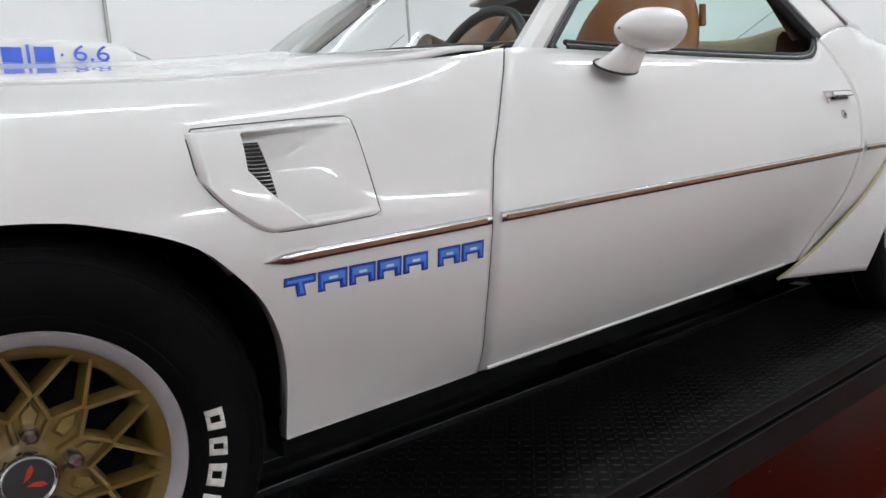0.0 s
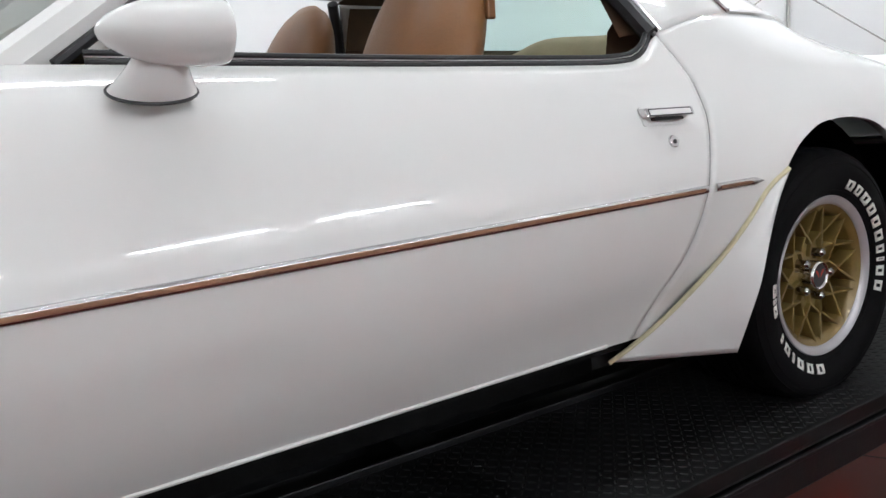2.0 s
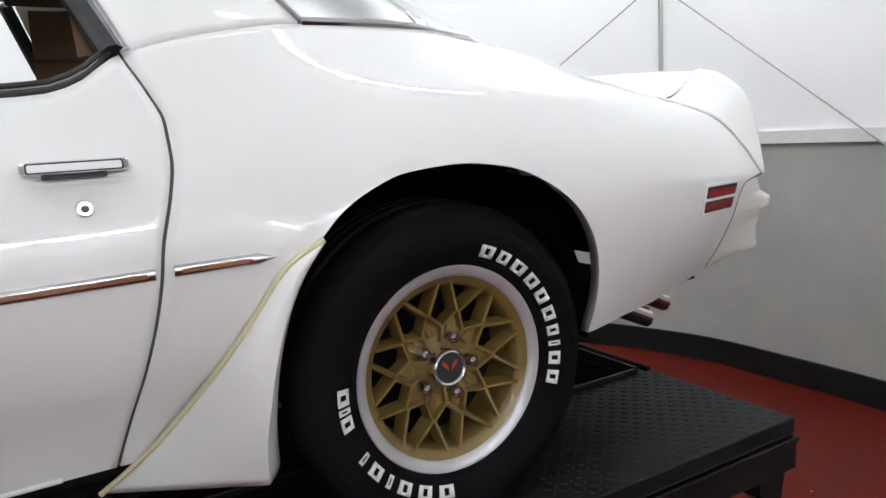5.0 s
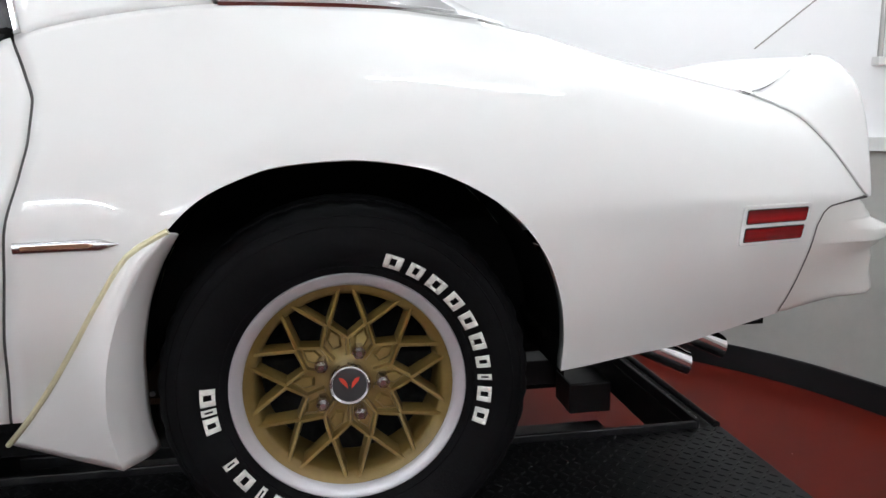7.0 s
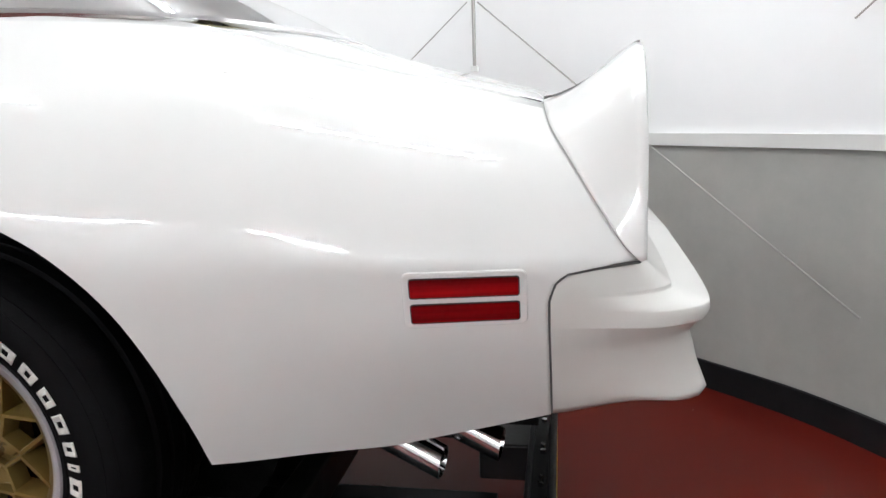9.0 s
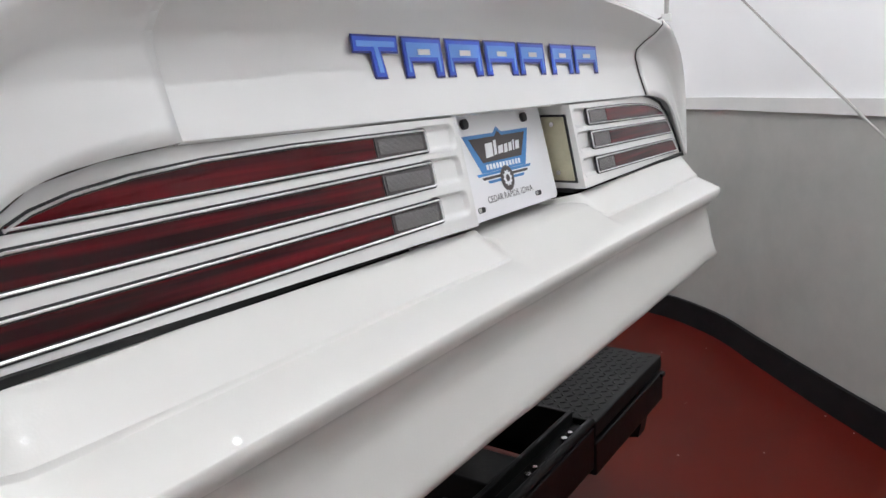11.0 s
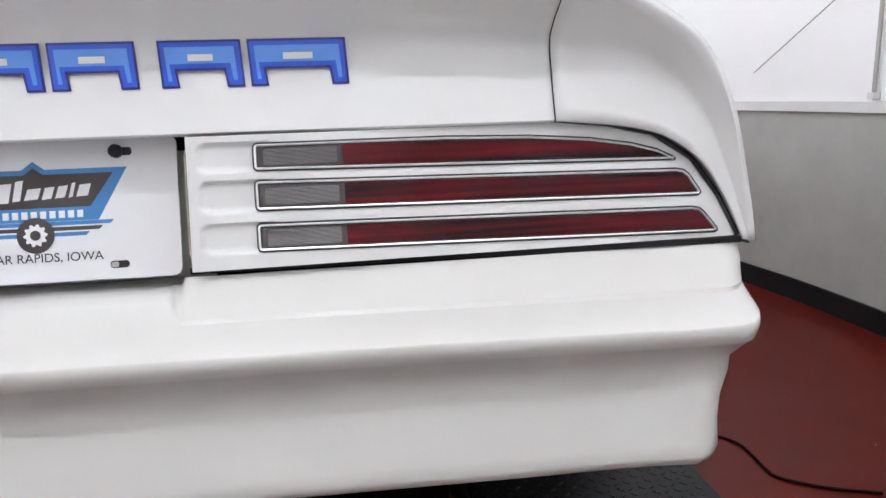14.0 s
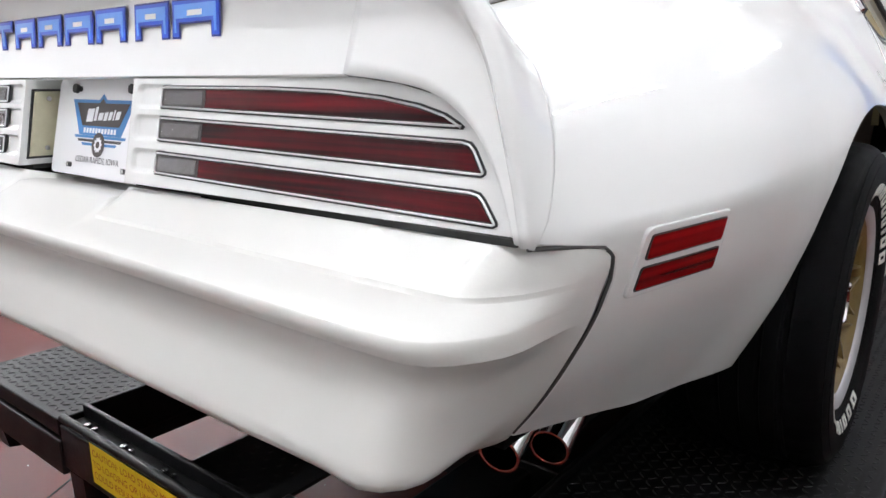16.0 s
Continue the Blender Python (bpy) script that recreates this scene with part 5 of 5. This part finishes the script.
tyre0, rim0 = build_wheel()
WC = .771
first = True
for x, s, turn in ((0.0, -1, 0), (-2.746, -1, -65), (0.0, 1, 30), (-2.746, 1, 110)):
    yy = (WC if s < 0 else .815) if x > -1 else .70
    m = pose(x + (.007 if x > -1 else .003) - (.03 if s > 0 else 0), s * yy, .3285 if x > -1 else .313, 0, 0, 0 if s < 0 else 180) @ pose(0, 0, 0, 0, -turn, 0)
    if first:
        tyre0.matrix_basis, rim0.matrix_basis = m, m
        first = False
        rested = tyre0
    else:
        rested = copy_thing(tyre0, m)
        fitted = copy_thing(rim0, m)
        if x < -1:
            fitted.scale = (.967, 1, .967)
    # the loaded tyre is flat where it meets the plate
    rested.data = rested.data.copy()
    back = m.inverted()
    for v_ in rested.data.vertices:
        p = m @ v_.co
        if p.z < PLATE_Z + .0005:
            p.z = PLATE_Z + .0005
            v_.co = back @ p

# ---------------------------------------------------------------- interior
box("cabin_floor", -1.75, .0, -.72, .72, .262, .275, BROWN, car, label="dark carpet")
box("parcel_shelf", -.10, .42, -.60, .60, .93, .955, TAN_LIT, car, label="tan parcel shelf")
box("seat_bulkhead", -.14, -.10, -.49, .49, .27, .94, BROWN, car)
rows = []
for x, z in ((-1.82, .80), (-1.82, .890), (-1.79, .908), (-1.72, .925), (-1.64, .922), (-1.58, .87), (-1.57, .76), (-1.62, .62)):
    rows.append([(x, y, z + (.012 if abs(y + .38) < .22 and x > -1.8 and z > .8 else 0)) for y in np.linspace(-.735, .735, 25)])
sheet("dashboard", rows, TAN_LIT, car, label="tan padded dashboard", sharp=60, flip=True)
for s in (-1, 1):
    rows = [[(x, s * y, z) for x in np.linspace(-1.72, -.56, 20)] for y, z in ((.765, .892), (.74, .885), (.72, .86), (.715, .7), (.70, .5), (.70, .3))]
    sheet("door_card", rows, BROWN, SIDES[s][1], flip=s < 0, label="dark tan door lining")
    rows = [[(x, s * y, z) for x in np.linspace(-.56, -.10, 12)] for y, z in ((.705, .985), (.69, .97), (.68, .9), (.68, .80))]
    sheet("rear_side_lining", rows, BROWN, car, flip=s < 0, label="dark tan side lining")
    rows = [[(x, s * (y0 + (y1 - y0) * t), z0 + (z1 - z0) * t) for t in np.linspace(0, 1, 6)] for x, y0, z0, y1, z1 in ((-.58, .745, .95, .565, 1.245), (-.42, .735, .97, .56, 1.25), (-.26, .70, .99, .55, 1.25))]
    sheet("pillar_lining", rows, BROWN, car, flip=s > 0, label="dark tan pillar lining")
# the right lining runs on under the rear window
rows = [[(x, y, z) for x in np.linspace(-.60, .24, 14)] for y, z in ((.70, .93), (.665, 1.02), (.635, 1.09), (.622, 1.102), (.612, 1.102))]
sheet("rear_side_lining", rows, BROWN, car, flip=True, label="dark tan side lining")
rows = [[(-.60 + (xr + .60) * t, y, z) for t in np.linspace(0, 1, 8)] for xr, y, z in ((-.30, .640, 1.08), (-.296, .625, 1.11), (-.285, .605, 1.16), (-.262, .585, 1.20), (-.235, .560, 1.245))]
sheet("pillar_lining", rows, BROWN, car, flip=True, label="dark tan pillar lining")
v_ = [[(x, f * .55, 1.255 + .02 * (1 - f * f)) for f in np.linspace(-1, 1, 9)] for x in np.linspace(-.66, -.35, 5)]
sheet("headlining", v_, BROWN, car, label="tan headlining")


def seat(y, top_z, dx=0.0):
    rows = []
    # back: a shell from the cushion up to the rounded head
    for t in np.linspace(0, 1, 26):
        z = .44 + (top_z - .44) * t
        xc = -1.045 + dx + .255 * t
        hw = .262 - .03 * t if t < .60 else .244 * max(.03, 1 - ((t - .60) / .41) ** 2.4) ** .5
        th = (.115 - .02 * t) * (1 if t < .6 else max(.03, 1 - ((t - .6) / .41) ** 2.4) ** .5)
        sec = []
        for a in np.linspace(0, 2 * math.pi, 28, endpoint=False):
            c, d = math.cos(a), math.sin(a)
            sec.append((xc + th * c, y + hw * np.sign(d) * abs(d) ** .85, z))
        rows.append(sec)
    rows.append([(-.79 + dx, y, top_z + .002)] * 28)
    back = sheet("seat_back", rows, LEATHER, car, closed=True, flip=True, label="tan vinyl bucket seat back", sharp=60)
    rows = [[(x + dx, y + .25 * f, z + .02 * (1 - f * f)) for f in np.linspace(-1, 1, 9)] for x, z in ((-1.42, .36), (-1.42, .47), (-1.30, .50), (-1.0, .46), (-.9, .45))]
    sheet("seat_cushion", rows, LEATHER, car, label="tan vinyl seat cushion")


seat(-.36, 1.21)
seat(.36, 1.20, -.06)
rows = []
for z, x in ((.42, -.42), (.60, -.36), (.80, -.27), (.94, -.22), (1.02, -.175), (1.045, -.13), (1.03, -.09), (.95, -.06)):
    rows.append([(x - .02 * math.cos(2 * math.pi * f / 1.0), f * .60, z + .012 * math.cos(2 * math.pi * f)) for f in np.linspace(-1, 1, 41)])
sheet("rear_seat_back", rows, TAN_LIT, car, label="tan vinyl rear seat back", flip=True)
# belt buckle anchor on the seat shoulder
box("belt_guide", -.822, -.800, -.592, -.578, 1.01, 1.075, LEATHER, car, bevel=.004)
# steering wheel
c0 = np.array([-1.56, -.37, .885])
ax1, ax2 = np.array([0, 1, 0]), np.array([.42, 0, .907])
v, f = tube_data([c0 + .185 * (math.cos(a) * ax1 + math.sin(a) * ax2) for a in np.linspace(0, 2 * math.pi, 49)], .0145, 10, caps=False)
wheel = obj("steering_wheel", v, f, BLACK_TRIM, car, label="black steering wheel")
for a in (0, 2.1, 4.2):
    v, f = tube_data([c0 + [-.02, 0, .01], c0 + .18 * (math.cos(a) * ax1 + math.sin(a) * ax2)], .012, 8)
    obj("wheel_spoke", v, f, BLACK_TRIM, wheel)
v, f = tube_data([c0 + [-.16, 0, .07], c0 + [-.01, 0, .005], c0 + [.015, 0, -.008]], [.035, .05, .045], 16)
obj("column", v, f, BROWN, wheel)
for o_ in (rear_glass, glass_w):
    o_.visible_shadow = False
# wiper cowl strip at the windscreen foot
v, f = tube_data(cross([(-1.745, .755, .905), (-1.85, .6, .917), (-1.94, .3, .93), (-1.97, 0, .934)], 31), .010, 8)
obj("windscreen_seal", v, f, BLACK_TRIM, car, label="black windscreen seal")

# ---------------------------------------------------------------- display stand
stand = thing("display_stand", "black steel load stand with diamond plate runways", "stand", (0, 0, 0))
RX0, RX1 = -3.75, .955


def treads(x0, x1, y0, y1, sgn):
    """Raised lozenges of the diamond plate."""
    V, F = [], []
    px, py = .0225, .0225
    nx, ny = int((x1 - x0) / px), int((y1 - y0) / py)
    for i in range(nx):
        for j in range(ny):
            cx, cy = x0 + (i + .5) * px, sgn * (y0 + (j + .5) * py)
            a = radians(45 if (i + j) % 2 else -45)
            L, w_, h = .0102, .0033, .0019
            ca, sa = math.cos(a), math.sin(a)
            o = len(V)
            for u_, q_, z_ in ((-L, 0, .0002), (-L * .35, -w_, .0002), (L * .35, -w_, .0002), (L, 0, .0002), (L * .35, w_, .0002), (-L * .35, w_, .0002), (-L * .55, 0, h), (L * .55, 0, h)):
                V.append((cx + u_ * ca - q_ * sa, cy + u_ * sa + q_ * ca, PLATE_Z + z_))
            F += [(o, o + 1, o + 6), (o + 1, o + 2, o + 7, o + 6), (o + 2, o + 3, o + 7), (o + 3, o + 4, o + 7), (o + 4, o + 5, o + 6, o + 7), (o + 5, o, o + 6)]
    return V, F


for s, inner, wide in ((-1, .510, 1.0), (1, .540, 1.04)):
    y0, y1 = sorted((s * inner, s * wide))
    run = box("runway", RX0, RX1, y0, y1, PLATE_Z - .042, PLATE_Z, TREAD, stand, bevel=.004, label="black diamond plate runway")
    v, f = treads(RX0 + .01, RX1 - .01, inner + .008, wide - .008, s)
    obj("tread_pattern", v, f, TREAD, run, smooth=False, kind="stuff", label="raised diamond tread of the plate")
    yi = s * inner
    box("runway_kerb", RX0 + .02, .890, min(yi, yi - s * .012), max(yi, yi - s * .012), PLATE_Z - .10, PLATE_Z + .016, STEEL, run, bevel=.003, label="upturned steel edge")
    box("runway_groove", RX0 + .01, RX1 - .012, y0 + .010, y1 - .010, PLATE_Z - .052, PLATE_Z - .0425, GAP, run)
    box("runway_channel", RX0, RX1 + .004, y0 - .004, y1 + .004, PLATE_Z - .140, PLATE_Z - .0525, STEEL, run, bevel=.004)
    box("runway_lip", RX0, RX1 + .010, y1 - .02 if s > 0 else y0 - .008, y1 + .008 if s > 0 else y0 + .02, PLATE_Z - .064, PLATE_Z - .0525, STEEL, run, bevel=.002)
    for bx in (.88, -1.4, -3.5):
        v, f = prism([(bx - .05, PLATE_Z - .139), (bx + .06, PLATE_Z - .139), (bx + .045, PLATE_Z - .225), (bx + .0, PLATE_Z - .235), (bx - .04, PLATE_Z - .2)], s * .93, s * .985)
        obj("runway_bracket", v, f, STEEL, run, smooth=False, label="steel bracket")
# rear beam, an open channel with a safety sticker
BX0, BX1, BY0, BY1 = .886, .954, -.508, .538
beam = box("rear_beam", BX0, BX1, BY0, BY1, PLATE_Z - .120, PLATE_Z - .012, STEEL, stand, bevel=.004, label="black steel cross beam")
box("beam_flange", BX0, BX0 + .012, BY0, BY1, PLATE_Z - .013, PLATE_Z + .020, STEEL, beam, bevel=.003)
v, f = tube_data([(BX1 - .009, BY0, PLATE_Z + .002), (BX1 - .009, 0, PLATE_Z + .002), (BX1 - .009, BY1, PLATE_Z + .002)], .010, 10)
obj("beam_rod", v, f, STEEL, beam)
for y in (-.44, -.28, -.12, .06, .26, .44):
    for dy, r_ in ((0, .008), (.032, .0065)):
        v, f = tube_data([(.920, y + dy, PLATE_Z - .013), (.920, y + dy, PLATE_Z - .002)], r_, 6)
        obj("beam_bolt", v, f, CHROME_DULL, beam)
v, f = prism([(.88, PLATE_Z - .134), (.945, PLATE_Z - .134), (.94, PLATE_Z - .25), (.90, PLATE_Z - .25)], -.506, -.44)
obj("beam_bracket", v, f, STEEL, beam, smooth=False)
stick = slab_obj("safety_sticker", [(-.362, PLATE_Z - .104), (.033, PLATE_Z - .104), (.033, PLATE_Z - .008), (-.362, PLATE_Z - .008)], lambda a, b, o: (BX1 + o, a, b), .0002, .001, YELLOW, beam, label="yellow caution sticker")
for k, line in enumerate(("CAUTION: LOAD STAND MUST", "TO LOADING OR UNLOADING", "COULD RESULT IN")):
    v, f = text_data(line, .0235, "LEFT")
    obj("sticker_writing", [(BX1 + .0015, -.353 + a, PLATE_Z - .036 - k * .0265 + b) for a, b, c in v], f, RED_INK, stick, smooth=False, label="red warning words")
for x0, x1, z0, z1 in ((.30, .37, -.14, -.03), (-1.0, -.9, -.14, -.03), (-2.4, -2.3, -.14, -.03), (-3.4, -3.3, -.14, -.03)):
    box("cross_beam", x0, x1, -.497, .527, z0, z1, STEEL, stand, bevel=.005)
for y, w_, x1, z0, z1 in ((-.36, .05, .29, -.142, -.09), (-.10, .012, .29, -.135, -.10), (.34, .07, .88, -.142, -.05)):
    box("long_beam", -3.28, x1, y - w_, y + w_, z0, z1, STEEL, stand, bevel=.004)
box("tail_pan", .38, .88, .27, .525, -.156, -.146, UNDER, stand, bevel=.002)
pan = box("lower_pan", .29, .80, -.37, -.055, -.156, -.146, STEEL, stand, bevel=.002, label="black perforated steel pan")
for i in range(7):
    for j in range(4):
        v, f = tube_data([(.56 + i * .03, -.30 + j * .05 + .02 * (i % 2), -.1462), (.56 + i * .03, -.30 + j * .05 + .02 * (i % 2), -.1452)], .006, 8)
        obj("pan_hole", v, f, GAP, pan)
box("centre_pan", -3.3, .28, -.494, .524, -.160, -.146, STEEL, stand, bevel=.002, label="black steel pan between the runways")
box("motor_box", .74, .885, .045, .20, -.165, -.06, STEEL, stand, bevel=.006)
v, f = tube_data([(-1.4, 0, -.5), (-1.4, 0, -.40), (-1.4, 0, -.142)], [.62, .60, .42], 48)
obj("pedestal", v, f, STEEL, stand, label="round black turntable base", sharp=50)

# ---------------------------------------------------------------- fittings of the room
tagged(box("wall_stripe", -5.599, -5.592, 1.82, 2.30, LEDGE_Z1 + .02, CEIL_Z, BLUE_WALL), "bright blue painted stripe on the white wall", "wall", kind="structure")


def rod(points, r, label, name="brace_rod", m_=None):
    ob = tube(name, points, r, m_ or CABLE_GREY, None, 8)
    return tagged(ob, label, "brace rod", "rods on the wall")


for px, py, foot_z, right, left in (
        (2.295, .66, 1.02, [(2.30, .63, 1.46), (2.325, -.3, .78), (2.31, -1.2, .12)], [(2.29, .70, 1.50), (2.03, 1.16, 1.14)]),
        (.44, 2.655, 1.09, [(.47, 2.62, 1.49), (1.27, 1.83, .76), (2.08, 1.04, .03)], [(.40, 2.66, 1.50), (-.28, 2.95, .96)]),
        (-1.6, 3.06, .73, [(-1.56, 3.05, 1.43), (-.53, 2.80, .90), (.5, 2.55, .36)], [(-1.64, 3.06, 1.43), (-2.55, 2.95, .90)])):
    post = thing("wall_conduit", "thin grey steel conduit fixed to the white wall", "pipe", (px, py, 0), "pipes on the wall")
    v, f = tube_data([(0, 0, foot_z + .02), (0, 0, 1.8), (0, 0, CEIL_Z)], .011, 10)
    obj("pipe", v, f, CABLE_GREY, post)
    box("foot", -.022, .022, -.022, .022, foot_z, foot_z + .035, WALL_TRIM, post, bevel=.003)
    rod(right, .0045, "thin taut steel brace rod across the wall")
    rod(left, .0038, "thin taut steel brace rod across the wall")
# cable on the floor
tagged(tube("floor_cable", spline([(-1.2, 1.14, -.494), (-.74, 1.24, -.494), (-.64, 1.40, -.494), (-.58, 1.58, -.494), (-.41, 1.73, -.494), (-.22, 1.72, -.494), (-.12, 1.82, -.494), (-.04, 2.0, -.494)], 60), .0055, RUBBER, None, 8), "thin black cable lying on the red floor", "cable")
joint = tagged(obj("floor_joint", *join(box_data(.60, 1.30, -.003, .003, -.4998, -.4985), box_data(1.1, 1.106, -1.6, 1.2, -.4998, -.4985)), GAP, smooth=False), "thin dark joint in the red floor", "floor", kind="structure")
joint.rotation_euler[2], joint.location = radians(30), (.0, -1.55, .0)
rng = random.Random(4)
V, F = [], []
for _ in range(150):
    x, y, r = rng.uniform(-3.5, 2.0), rng.uniform(-3.6, 2.6), rng.uniform(.0015, .004)
    o = len(V)
    V += [(x + r * math.cos(k * 1.05), y + r * math.sin(k * 1.05) * .7, FLOOR_Z + .001) for k in range(6)] + [(x, y, FLOOR_Z + .0022)]
    F += [(o + k, o + (k + 1) % 6, o + 6) for k in range(6)]
tagged(obj("floor_grit", V, F, WALL_TRIM, smooth=False), "pale specks of grit scattered over floor", "grit", kind="stuff")
